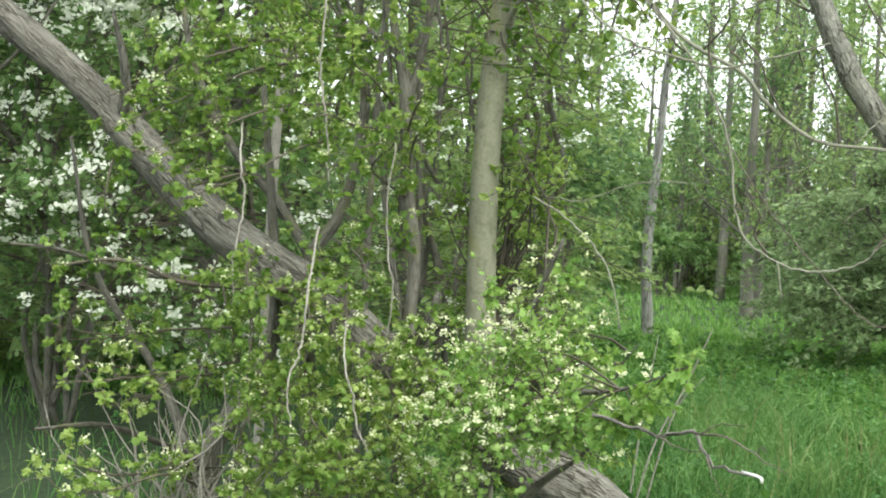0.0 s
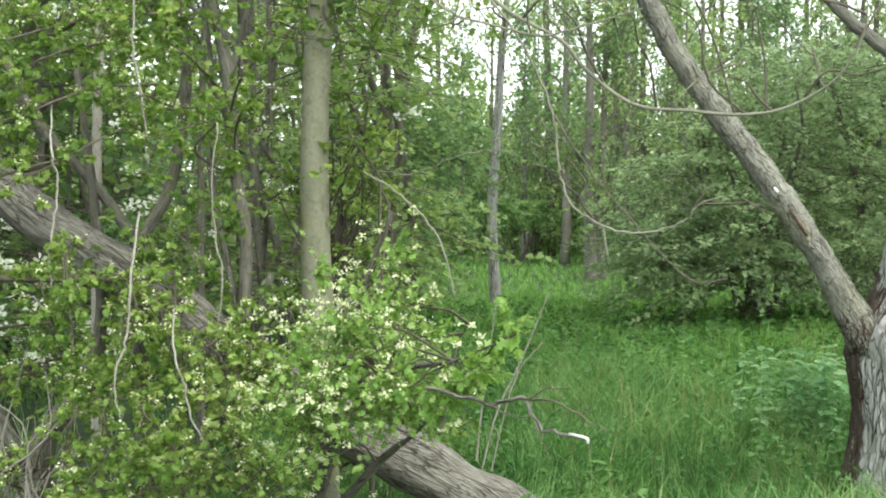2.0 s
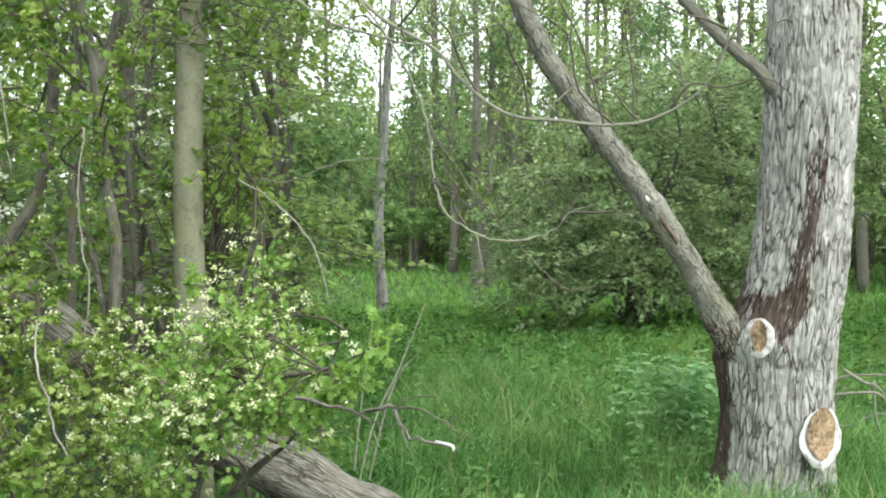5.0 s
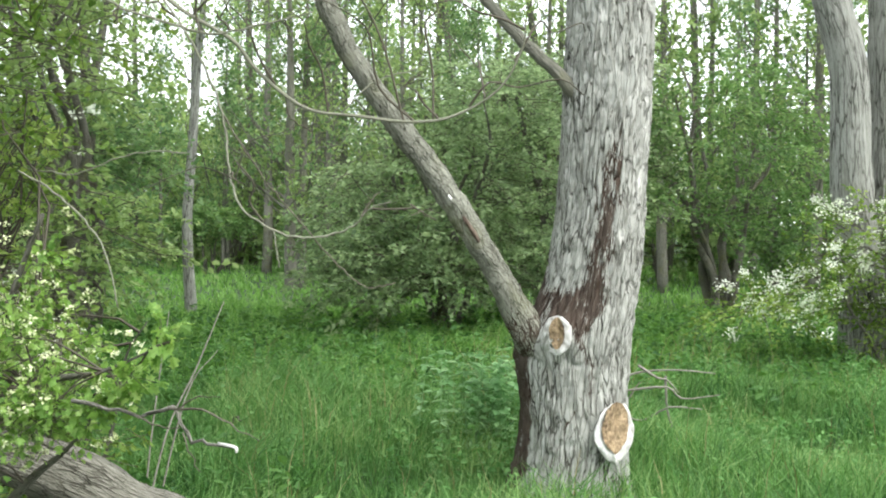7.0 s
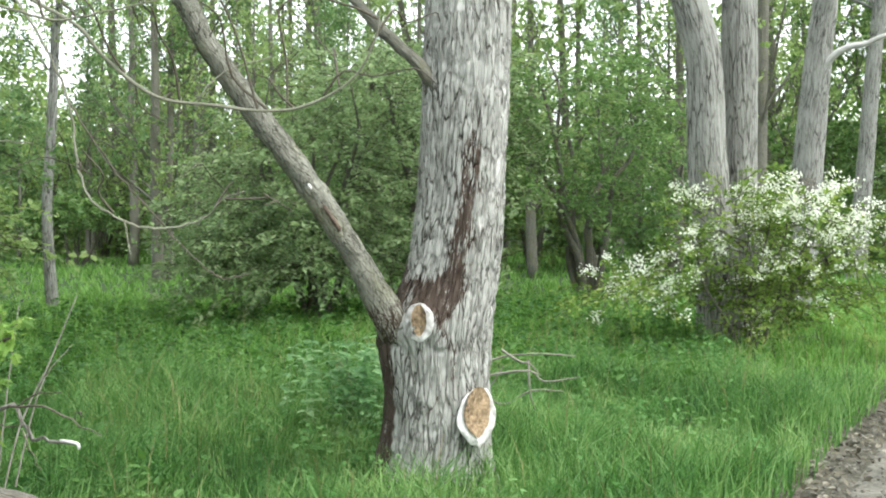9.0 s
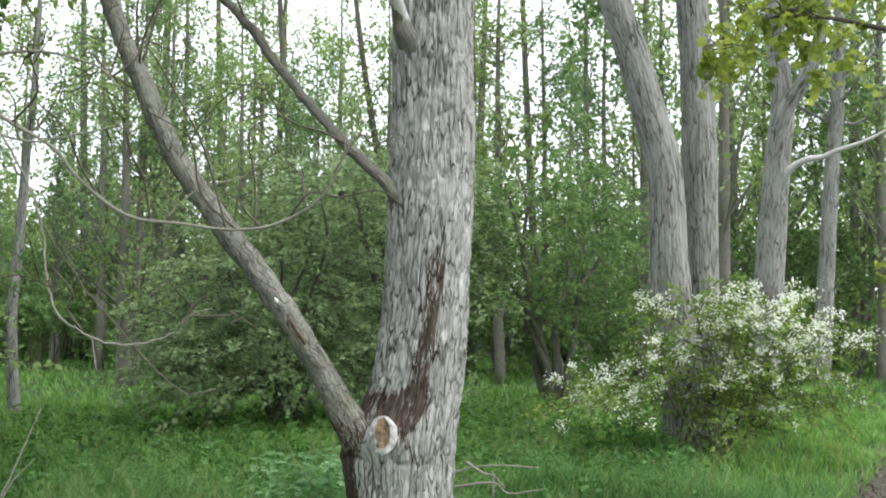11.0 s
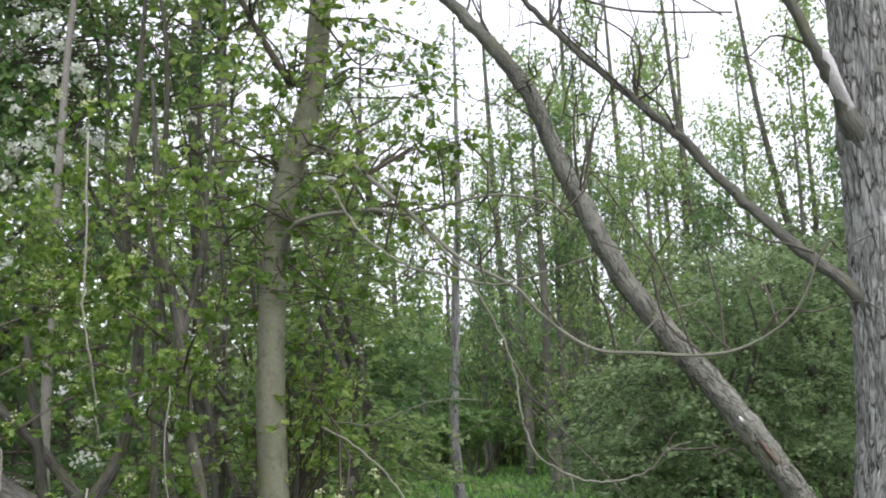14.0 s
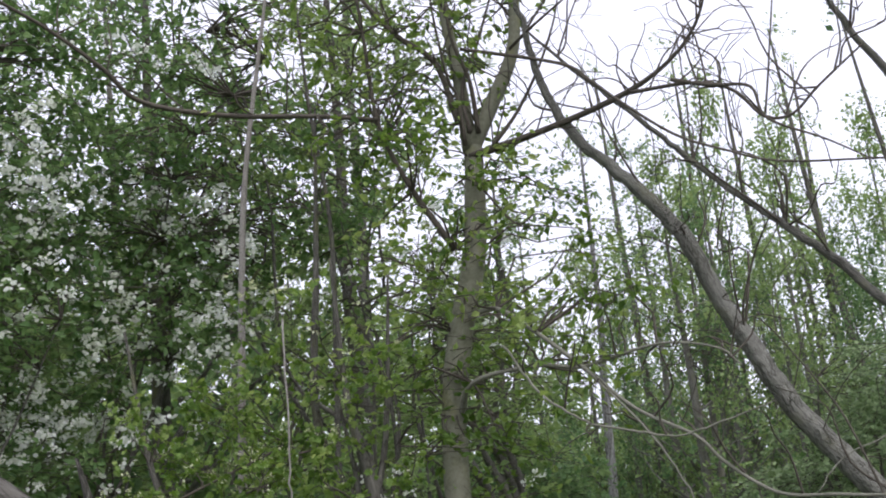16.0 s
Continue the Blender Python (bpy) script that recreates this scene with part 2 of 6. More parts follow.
# Paler copy of the grass; the clearing's open light is in its colour.
LIT_GRASS = leaf_material("lit_grass_blade", (0.055, 0.138, 0.027), (0.142, 0.288, 0.07), (0.268, 0.43, 0.152), 0.45, 0.6)
HERB = leaf_material("herb_leaf", (0.044, 0.137, 0.033), (0.098, 0.225, 0.06), (0.192, 0.335, 0.126), 0.38, 0.6)
# Darker herb leaf; shade under bushes and thicket is in its colour.
HERB_SHADED = leaf_material("shade_toned_herb_leaf", (0.032, 0.095, 0.022), (0.068, 0.16, 0.036), (0.13, 0.25, 0.07), 0.35, 0.5)
NETTLE = leaf_material("nettle_leaf", (0.09, 0.2, 0.075), (0.185, 0.335, 0.145), (0.32, 0.46, 0.25), 0.4, 0.5)
STRAW = leaf_material("dry_stalk", (0.14, 0.12, 0.05), (0.24, 0.22, 0.1), (0.36, 0.33, 0.17), 0.2, 0.7)
DRY_LEAF = leaf_material("dry_leaf", (0.06, 0.055, 0.038), (0.15, 0.135, 0.1), (0.3, 0.28, 0.22), 0.1, 0.8)
# Kept extra dark: shade in the thicket and grass gaps sits in this colour.
SOIL = plain_material("mossy_soil", (0.012, 0.026, 0.008), (0.03, 0.062, 0.014), 9, 0.95, 0.6, 0.03)
GRAVEL = plain_material("gravel", (0.06, 0.055, 0.042), (0.21, 0.2, 0.165), 38, 0.9, 0.9, 0.012)
LITTER = plain_material("leaf_litter", (0.025, 0.024, 0.015), (0.13, 0.12, 0.085), 30, 0.95, 0.9, 0.02)
CALLUS = plain_material("pale_callus", (0.34, 0.32, 0.29), (0.8, 0.79, 0.77), 34, 0.75, 0.6, 0.005)
TORN = plain_material("torn_wood", (0.045, 0.028, 0.02), (0.17, 0.125, 0.095), 40, 0.9, 0.8, 0.008)
HEART = plain_material("rotten_heartwood", (0.075, 0.042, 0.02), (0.45, 0.33, 0.2), 46, 0.9, 0.9, 0.012)


# ---- mesh tools ----
class Heap:
    """Gathers faces and points of one mesh."""

    def __init__(self):
        self.v, self.f, self.b, self.n = [], [], [], 0

    def add(self, v, f, b=None):
        v = np.asarray(v, float)
        self.v.append(v)
        self.b.append(v if b is None else np.asarray(b, float))
        self.f.extend((np.asarray(f) + self.n).tolist())
        self.n += len(v)

    def link(self, name, mat, parent=None, label="", smooth=True, origin=(0, 0, 0)):
        me = bpy.data.meshes.new(name)
        v = np.concatenate(self.v) - np.array(origin)
        me.from_pydata(v.tolist(), [], self.f)
        at = me.attributes.new("bark", "FLOAT_VECTOR", "POINT")
        at.data.foreach_set("vector", np.concatenate(self.b).astype(np.float32).ravel())
        if smooth:
            me.polygons.foreach_set("use_smooth", [True] * len(me.polygons))
        me.materials.append(mat)
        ob = new(name, me)
        if parent:
            ob.parent = parent
            ob.location = Vector(origin) - parent.location
        else:
            ob.location = origin
        if label:
            ob["label"] = label
        if name in ("twig_work", "foliage", "crown", "blossom", "blossom", "dead_twig"):
            ob["kind"] = "stuff"
        return ob


def spline(pts, per=6):
    """A smooth line through points of any width."""
    p = np.asarray(pts, float)
    p = np.vstack([2 * p[0] - p[1], p, 2 * p[-1] - p[-2]])
    out = []
    for i in range(1, len(p) - 2):
        a, b, c, d = p[i - 1:i + 3]
        for t in np.arange(per) / per:
            out.append(0.5 * (2 * b + (c - a) * t + (2 * a - 5 * b + 4 * c - d) * t**2 + (3 * b - a - 3 * c + d) * t**3))
    out.append(p[-2])
    return np.array(out)


def tube(heap, line, sides=8, rough=0.0, rng=None, cap=True):
    """A round limb along rows of x, y, z, radius."""
    line = np.asarray(line, float)
    p, r = line[:, :3], np.maximum(line[:, 3], 0.0012)
    tan = np.gradient(p, axis=0)
    tan /= np.linalg.norm(tan, axis=1)[:, None] + 1e-9
    u = np.cross(tan[0], (0.3, 1, 0.2) if abs(tan[0][1]) < 0.9 else (1, 0, 0.2))
    u /= np.linalg.norm(u)
    ang = np.arange(sides) * 2 * math.pi / sides
    length = np.concatenate([[0], np.cumsum(np.linalg.norm(np.diff(p, axis=0), axis=1))])
    off = rng.uniform(0, 50) if rng is not None else 0.0
    vs, bs = [], []
    for i in range(len(p)):
        u = u - tan[i] * (u @ tan[i])
        u /= np.linalg.norm(u) + 1e-9
        w = np.cross(tan[i], u)
        rr = np.full(sides, r[i])
        if rough:
            rr = rr * np.array([1 + rough * noise.noise((math.cos(a) * 1.5 + off, math.sin(a) * 1.5, length[i] * 5)) for a in ang])
        ring = np.cos(ang)[:, None] * u + np.sin(ang)[:, None] * w
        vs.append(p[i] + ring * rr[:, None])
        bs.append(np.stack([np.cos(ang) * r[0] + off, np.sin(ang) * r[0], np.full(sides, length[i])], 1))
    n, k = len(p), np.arange(sides)
    k2 = (k + 1) % sides
    f = np.concatenate([np.stack([i * sides + k, i * sides + k2, (i + 1) * sides + k2, (i + 1) * sides + k], 1) for i in range(n - 1)])
    heap.add(np.concatenate(vs), f, np.concatenate(bs))
    if cap:
        heap.f.append([heap.n - sides + int(i) for i in k])
        heap.f.append([heap.n - n * sides + int(i) for i in k[::-1]])


def sticks(heap, a, b, ra, rb):
    """Many thin three-sided twigs from a to b."""
    a, b = np.asarray(a, float), np.asarray(b, float)
    d = b - a
    d /= np.linalg.norm(d, axis=1)[:, None] + 1e-9
    u = np.cross(d, np.where(np.abs(d[:, 2:3]) < 0.8, (0, 0, 1.0), (1.0, 0, 0)))
    u /= np.linalg.norm(u, axis=1)[:, None] + 1e-9
    w = np.cross(d, u)
    ra, rb = np.broadcast_to(ra, len(a)), np.broadcast_to(rb, len(a))
    v = np.empty((len(a), 6, 3))
    for i in range(3):
        c, s = math.cos(i * 2.0944), math.sin(i * 2.0944)
        v[:, i] = a + (c * u + s * w) * ra[:, None]
        v[:, i + 3] = b + (c * u + s * w) * rb[:, None]
    q = np.array([[0, 1, 4, 3], [1, 2, 5, 4], [2, 0, 3, 5]])
    heap.add(v.reshape(-1, 3), (np.arange(len(a))[:, None, None] * 6 + q).reshape(-1, 4))


LOBED = ([(0, 0, 0), (0.0, 0.35, -0.02), (0, 0.68, -0.02), (0, 1, -0.1),
          (0.3, 0.12, 0.06), (0.5, 0.33, 0.1), (0.22, 0.42, 0.05), (0.42, 0.7, 0.08), (0.16, 0.76, 0.02),
          (-0.3, 0.12, 0.06), (-0.5, 0.33, 0.1), (-0.22, 0.42, 0.05), (-0.42, 0.7, 0.08), (-0.16, 0.76, 0.02)],
         [(0, 4, 5, 6, 1), (1, 6, 7, 8, 2), (2, 8, 3), (0, 1, 11, 10, 9), (1, 2, 13, 12, 11), (2, 3, 13)])
OVAL = ([(0, 0, 0), (0.3, 0.4, 0.08), (0.22, 0.75, 0.05), (0, 1, -0.08), (-0.22, 0.75, 0.05), (-0.3, 0.4, 0.08)],
        [(0, 1, 2, 3), (0, 3, 4, 5)])
FLAKE = ([(0, 0, 0), (0.34, 0.45, 0.1), (0, 1, -0.06), (-0.34, 0.45, 0.1)], [(0, 1, 2, 3)])
FLOWER = ([(0, -0.5, 0), (0.45, -0.2, 0.06), (0.4, 0.35, 0), (0, 0.5, 0.06), (-0.4, 0.35, 0), (-0.45, -0.2, 0.06)], [(0, 1, 2, 3, 4, 5)])


def leaves(heap, rng, at, way, size, shape=OVAL, up=0.6, droop=0.2):
    """A leaf at each point, pointing roughly along way."""
    n = len(at)
    d = np.asarray(way) + rng.normal(0, 0.6, (n, 3)) + (0, 0, -droop)
    d /= np.linalg.norm(d, axis=1)[:, None] + 1e-9
    nor = rng.normal(0, 0.6, (n, 3)) + (0, 0, up)
    u = np.cross(d, nor)
    u /= np.linalg.norm(u, axis=1)[:, None] + 1e-9
    w = np.cross(u, d)
    s = size * rng.uniform(0.65, 1.25, n)
    t = np.array(shape[0])
    v = at[:, None] + s[:, None, None] * (t[None, :, 0:1] * u[:, None] + t[None, :, 1:2] * d[:, None] + t[None, :, 2:3] * w[:, None])
    base = heap.n
    k = len(t)
    heap.v.append(v.reshape(-1, 3))
    heap.b.append(v.reshape(-1, 3))
    for poly in shape[1]:
        heap.f.extend((base + np.arange(n)[:, None] * k + np.array(poly)).tolist())
    heap.n += n * k


def anchor(name, at, label, category, group=""):
    ob = new(name)
    ob.location = at
    ob.empty_display_size = 0.3
    return tagged(ob, label, category, group)


def reach(heap, rng, a, b, r0, r1, sag=0.1, n=5, sides=5, per=3):
    """A curved twig from a to b."""
    a, b = np.asarray(a, float), np.asarray(b, float)
    mid = [a + (b - a) * t for t in np.linspace(0, 1, n)]
    size = np.linalg.norm(b - a)
    for i in range(1, n - 1):
        mid[i] = mid[i] + rng.normal(0, 0.06, 3) * size + np.array([0, 0, sag * size * math.sin(math.pi * i / (n - 1))])
    line = spline([(*m, r0 + (r1 - r0) * i / (n - 1)) for i, m in enumerate(mid)], per)
    tube(heap, line, sides, cap=False)
    return line


FLAT = (1.25, 1.25, 0.42)  # sprays spread level


def foliage(rng, stems, blobs, twig_heap, leaf_heap, flower_heap=None, leaf=0.05, shape=OVAL, per=26, spread=0.16, flower=0.0,
            flower_size=0.016, twig=0.006, bare=None, flower_shape=FLOWER):
    """Clumps of leaves filling blobs (centre, radii, count), each on a twig from the nearest stem."""
    nodes = np.concatenate([np.asarray(s, float)[:, :3] for s in stems])
    for centre, radii, count, *rich in blobs:
        rich = rich[0] if rich else None
        c = rng.normal(0, 1, (count, 3))
        c /= np.linalg.norm(c, axis=1)[:, None]
        c = np.asarray(centre) + c * np.asarray(radii) * rng.uniform(0.25, 1, (count, 1)) ** 0.5
        c = c[c[:, 2] > 0.08]
        for p in c:
            root = nodes[np.argmin(np.linalg.norm((nodes - p) * (1, 1, 1.6), axis=1) + rng.uniform(0, 0.25, len(nodes)))]
            if np.linalg.norm(root - p) > 0.12:
                if shape is FLAKE:
                    sticks(twig_heap, [root], [p], twig * 1.6, twig * 0.6)
                else:
                    reach(twig_heap, rng, root, p, twig * 1.6, twig * 0.6, 0.12, 4, 3, 3 if shape is LOBED else 1)
            m = 3 if shape is FLAKE else max(3, per // 6)
            tips = p + rng.normal(0, spread, (m, 3)) * (FLAT if shape is not LOBED else (1, 1, 1))
            a = np.repeat(p[None], m, 0) + rng.normal(0, spread * 0.2, (m, 3))
            if shape is not FLAKE:
                sticks(twig_heap, a, tips, twig * 0.5, twig * 0.25)
            t = rng.uniform(0.1, 1.05, (per, 1))
            j = rng.integers(0, m, per)
            at = a[j] * (1 - t) + tips[j] * t + rng.normal(0, spread * 0.08, (per, 3))
            way = tips[j] - a[j]
            way /= np.linalg.norm(way, axis=1)[:, None] + 1e-9
            leaves(leaf_heap, rng, at, way, leaf, shape)
            if flower_heap is not None and rng.uniform() < (flower * (0.35 + 1.1 * max(-0.3, (p[2] - centre[2]) / radii[2])) if rich is None else rich):
                k = int(per * (1.8 if rich is None else 2.6))
                m2 = max(2, k // 14)
                out = (p - np.asarray(centre)) / (np.linalg.norm(p - np.asarray(centre)) + 1e-6)
                spots = tips[rng.integers(0, m, m2)] + rng.normal(0, spread * 0.3, (m2, 3)) + out * spread * (0.7 if rich is None else 1.1) + (0, 0, spread * 0.35)
                fa = spots[rng.integers(0, len(spots), k)] + rng.normal(0, flower_size * 1.05, (k, 3)) * (1, 1, 0.6)
                leaves(flower_heap, rng, fa, rng.normal(0, 1, (k, 3)), flower_size, flower_shape, up=1.2, droop=0)


def tufts(rng, line, leaf_heap, twig_heap, bud_heap=None, step=0.032, leaf=0.034, per=6, spur=0.045, buds=0.33, mat_shape=LOBED):
    """Leaf rosettes on short spurs along a shoot, with flower buds among them."""
    p = np.asarray(line, float)[:, :3]
    length = np.concatenate([[0], np.cumsum(np.linalg.norm(np.diff(p, axis=0), axis=1))])
    n = max(2, int(length[-1] / step))
    d = np.sort(rng.uniform(0.04, 1, n)) * length[-1]
    root = np.stack([np.interp(d, length, p[:, i]) for i in range(3)], 1)
    tip = root + rng.normal(0, spur, (n, 3)) + (0, 0, spur * 0.2)
    sticks(twig_heap, root, tip, 0.002, 0.0012)
    at = np.repeat(tip, per, 0)
    a = rng.uniform(0, 2 * math.pi, n * per)
    way = np.stack([np.cos(a), np.sin(a), rng.normal(0.05, 0.45, n * per)], 1) * 1.3
    leaves(leaf_heap, rng, at + rng.normal(0, 0.006, at.shape), way, leaf, mat_shape, up=0.9, droop=0.35)
    if bud_heap is not None:
        chosen = tip[rng.uniform(0, 1, n) < buds]
        if len(chosen):
            b = np.repeat(chosen, 11, 0) + rng.normal(0, 0.011, (len(chosen) * 11, 3)) + (0, 0, 0.018)
            leaves(bud_heap, rng, b, rng.normal(0, 1, b.shape), 0.0095, FLOWER, up=1.2, droop=0)


def sprays(rng, centre, radii, count, leaf_heap, twig_heap, size=0.7, leaf=0.07, per=34, low=-0.45, flower_heap=None, flower=0.0, flower_size=0.03, fall=0.4):
    """Drooping leafy sprays that make up a bush's outer shell, with leaves in two ranks."""
    centre, radii = np.asarray(centre, float), np.asarray(radii, float)
    d = rng.normal(0, 1, (count * 3, 3))
    d /= np.linalg.norm(d, axis=1)[:, None]
    d = d[d[:, 2] > low][:count]
    m = len(d)
    start = centre + d * radii * rng.uniform(0.4, 0.95, (m, 1))
    out = d * (1, 1, 0.45) + rng.normal(0, 0.35, (m, 3)) + (0, 0, 0.1)
    out /= np.linalg.norm(out, axis=1)[:, None]
    long = size * rng.uniform(0.55, 1.2, m)

    def along(t, i):
        return start[i] + out[i] * (long[i] * t)[:, None] - np.stack([0 * t, 0 * t, fall * long[i] * t ** 2], 1)

    every = np.arange(m)
    for t0, t1 in ((0.0, 0.4), (0.4, 0.75), (0.75, 1.0)):
        a, b = along(np.full(m, t0), every), along(np.full(m, t1), every)
        sticks(twig_heap, a, b, 0.007 - 0.005 * t0, 0.007 - 0.005 * t1)
    i = np.repeat(every, per)
    t = rng.uniform(0.08, 1.05, m * per)
    side = np.cross(out, (0, 0, 1.0))
    side /= np.linalg.norm(side, axis=1)[:, None] + 1e-9
    s = rng.choice([-1.0, 1.0], m * per) * rng.uniform(0.0, 0.2, m * per) * (1.15 - t) * long[i]
    at = along(t, i) + side[i] * s[:, None] + rng.normal(0, 0.035, (m * per, 3)) * size
    keep = at[:, 2] > 0.04
    leaves(leaf_heap, rng, at[keep], (out[i] * 0.7 + side[i] * np.sign(s)[:, None])[keep], leaf, OVAL, up=1.3, droop=0.3)
    if flower_heap is not None:
        pick = every[rng.uniform(0, 1, m) < flower]
        if len(pick):
            k = 84
            j = np.repeat(pick, k)
            groups = rng.uniform(0.15, 1.0, (len(pick), 4))
            t = groups[np.repeat(np.arange(len(pick)), k), rng.integers(0, 4, len(j))]
            at = along(t, j) + rng.normal(0, flower_size * 1.5, (len(j), 3)) + (0, 0, 0.045)
            leaves(flower_heap, rng, at, rng.normal(0, 1, at.shape), flower_size, FLOWER, up=1.2, droop=0)


# ---- ground, path ----
EDGE_AT, EDGE_WAY = np.array([5.69, 4.95]), np.array([0.844, 0.537])
EDGE_OUT = np.array([-0.537, 0.844])


def beside_path(x, y):
    """How far a place lies from the path's edge, on the meadow's side."""
    return (x - EDGE_AT[0]) * EDGE_OUT[0] + (y - EDGE_AT[1]) * EDGE_OUT[1]


def rise(x, y):
    d = beside_path(x, y)
    h = 0.05 * math.sin(x * 0.31 + 1) * math.cos(y * 0.27) + 0.03 * noise.noise((x * 0.6, y * 0.6, 0))
    return h * min(1.0, max(0.0, (abs(d + 1.2) - 1.3) / 1.5))


axis = np.concatenate([-np.geomspace(400, 32, 14), np.linspace(-30, 50, 161), np.geomspace(52, 420, 14)])
heap = Heap()
gx, gy = np.meshgrid(axis, axis)
gv = [(x, y, rise(x, y)) for x, y in zip(gx.ravel(), gy.ravel())]
k = len(axis)
ii = (np.arange(k - 1)[:, None] * k + np.arange(k - 1)).ravel()
heap.add(gv, np.stack([ii, ii + 1, ii + k + 1, ii + k], 1))
ground = tagged(heap.link("ground", SOIL), "mossy soil under meadow grass, darkened in colour as shade", "ground", kind="structure")


def strip(name, mat, near, far, lift, label):
    """A band along the path, between two distances from its edge, with uneven sides."""
    h = Heap()
    rows, cols = 150, 9
    v = []
    for i in range(rows):
        s = -16 + i * 0.34
        for j in range(cols):
            t = j / (cols - 1)
            d = near + (far - near) * t + (0.1 * noise.noise((s * 1.3, t * 9, 3)) if j in (0, cols - 1) else 0)
            p = EDGE_AT + EDGE_WAY * s + EDGE_OUT * d
            v.append((p[0], p[1], rise(p[0], p[1]) + lift * math.sin(math.pi * min(max(t, 0.06), 0.94)) + 0.012 * noise.noise((s * 3, d * 3, 1))))
    q = (np.arange(rows - 1)[:, None] * cols + np.arange(cols - 1)).ravel()
    h.add(v, np.stack([q, q + 1, q + cols + 1, q + cols], 1))
    return tagged(h.link(name, mat), label, "path", kind="structure")


strip("path_edge", LITTER, -0.3, 0.3, 0.03, "brown leaf litter along the gravel path")
strip("path", GRAVEL, -2.6, -0.16, 0.05, "grey gravel footpath with scattered stones")
rng = np.random.default_rng(5)
heap = Heap()
n = 2600
s, d = rng.uniform(-6, 12, n), np.where(rng.uniform(0, 1, n) < 0.6, rng.normal(-0.15, 0.22, n), rng.uniform(-2.4, -0.1, n))
for a, b in zip(s, d):
    p = EDGE_AT + EDGE_WAY * a + EDGE_OUT * b
    z, r = rise(p[0], p[1]) + 0.045, rng.uniform(0.008, 0.024)
    o = rng.normal(0, 0.25, (6, 3)) + [(1, 0, 0), (0, 1, 0), (-1, 0, 0), (0, -1, 0), (0, 0, 0.7), (0, 0, -0.7)]
    heap.add(np.array([p[0], p[1], z]) + o * r, [(0, 1, 4), (1, 2, 4), (2, 3, 4), (3, 0, 4), (1, 0, 5), (2, 1, 5), (3, 2, 5), (0, 3, 5)])
tagged(heap.link("pebbles", GRAVEL, smooth=False), "loose grey pebbles along the path edge", "stones", kind="stuff")


# ---- main poplar ----
POPLAR_AT = (3.75, 5.73, 0)
TRUNK = np.array([  # height, x, y, radius
    (-0.1, 3.72, 5.75, 0.34), (0.17, 3.73, 5.74, 0.315), (0.36, 3.745, 5.73, 0.29), (0.63, 3.75, 5.72, 0.283), (0.93, 3.755, 5.71, 0.282),
    (1.1, 3.785, 5.7, 0.268), (1.3, 3.815, 5.68, 0.252), (1.6, 3.845, 5.66, 0.243), (2.0, 3.87, 5.65, 0.24), (2.6, 3.88, 5.64, 0.232),
    (3.2, 3.875, 5.63, 0.224), (3.9, 3.87, 5.62, 0.215), (5, 3.92, 5.65, 0.18), (7, 4.05, 5.7, 0.13), (9.5, 4.2, 5.75, 0.06)])


def trunk_at(z):
    return [float(np.interp(z, TRUNK[:, 0], TRUNK[:, i])) for i in (1, 2, 3)]


def trunk_point(theta, z, out=0.0):
    x, y, r = trunk_at(z)
    return Vector((x + math.cos(theta) * (r + out), y + math.sin(theta) * (r + out), z))


FRONT = math.atan2(-5.15, -2.8)  # the side that faces the path
UP_WOUND, LOW_WOUND = (FRONT - 0.36, 0.975), (FRONT + 0.7, 0.475)


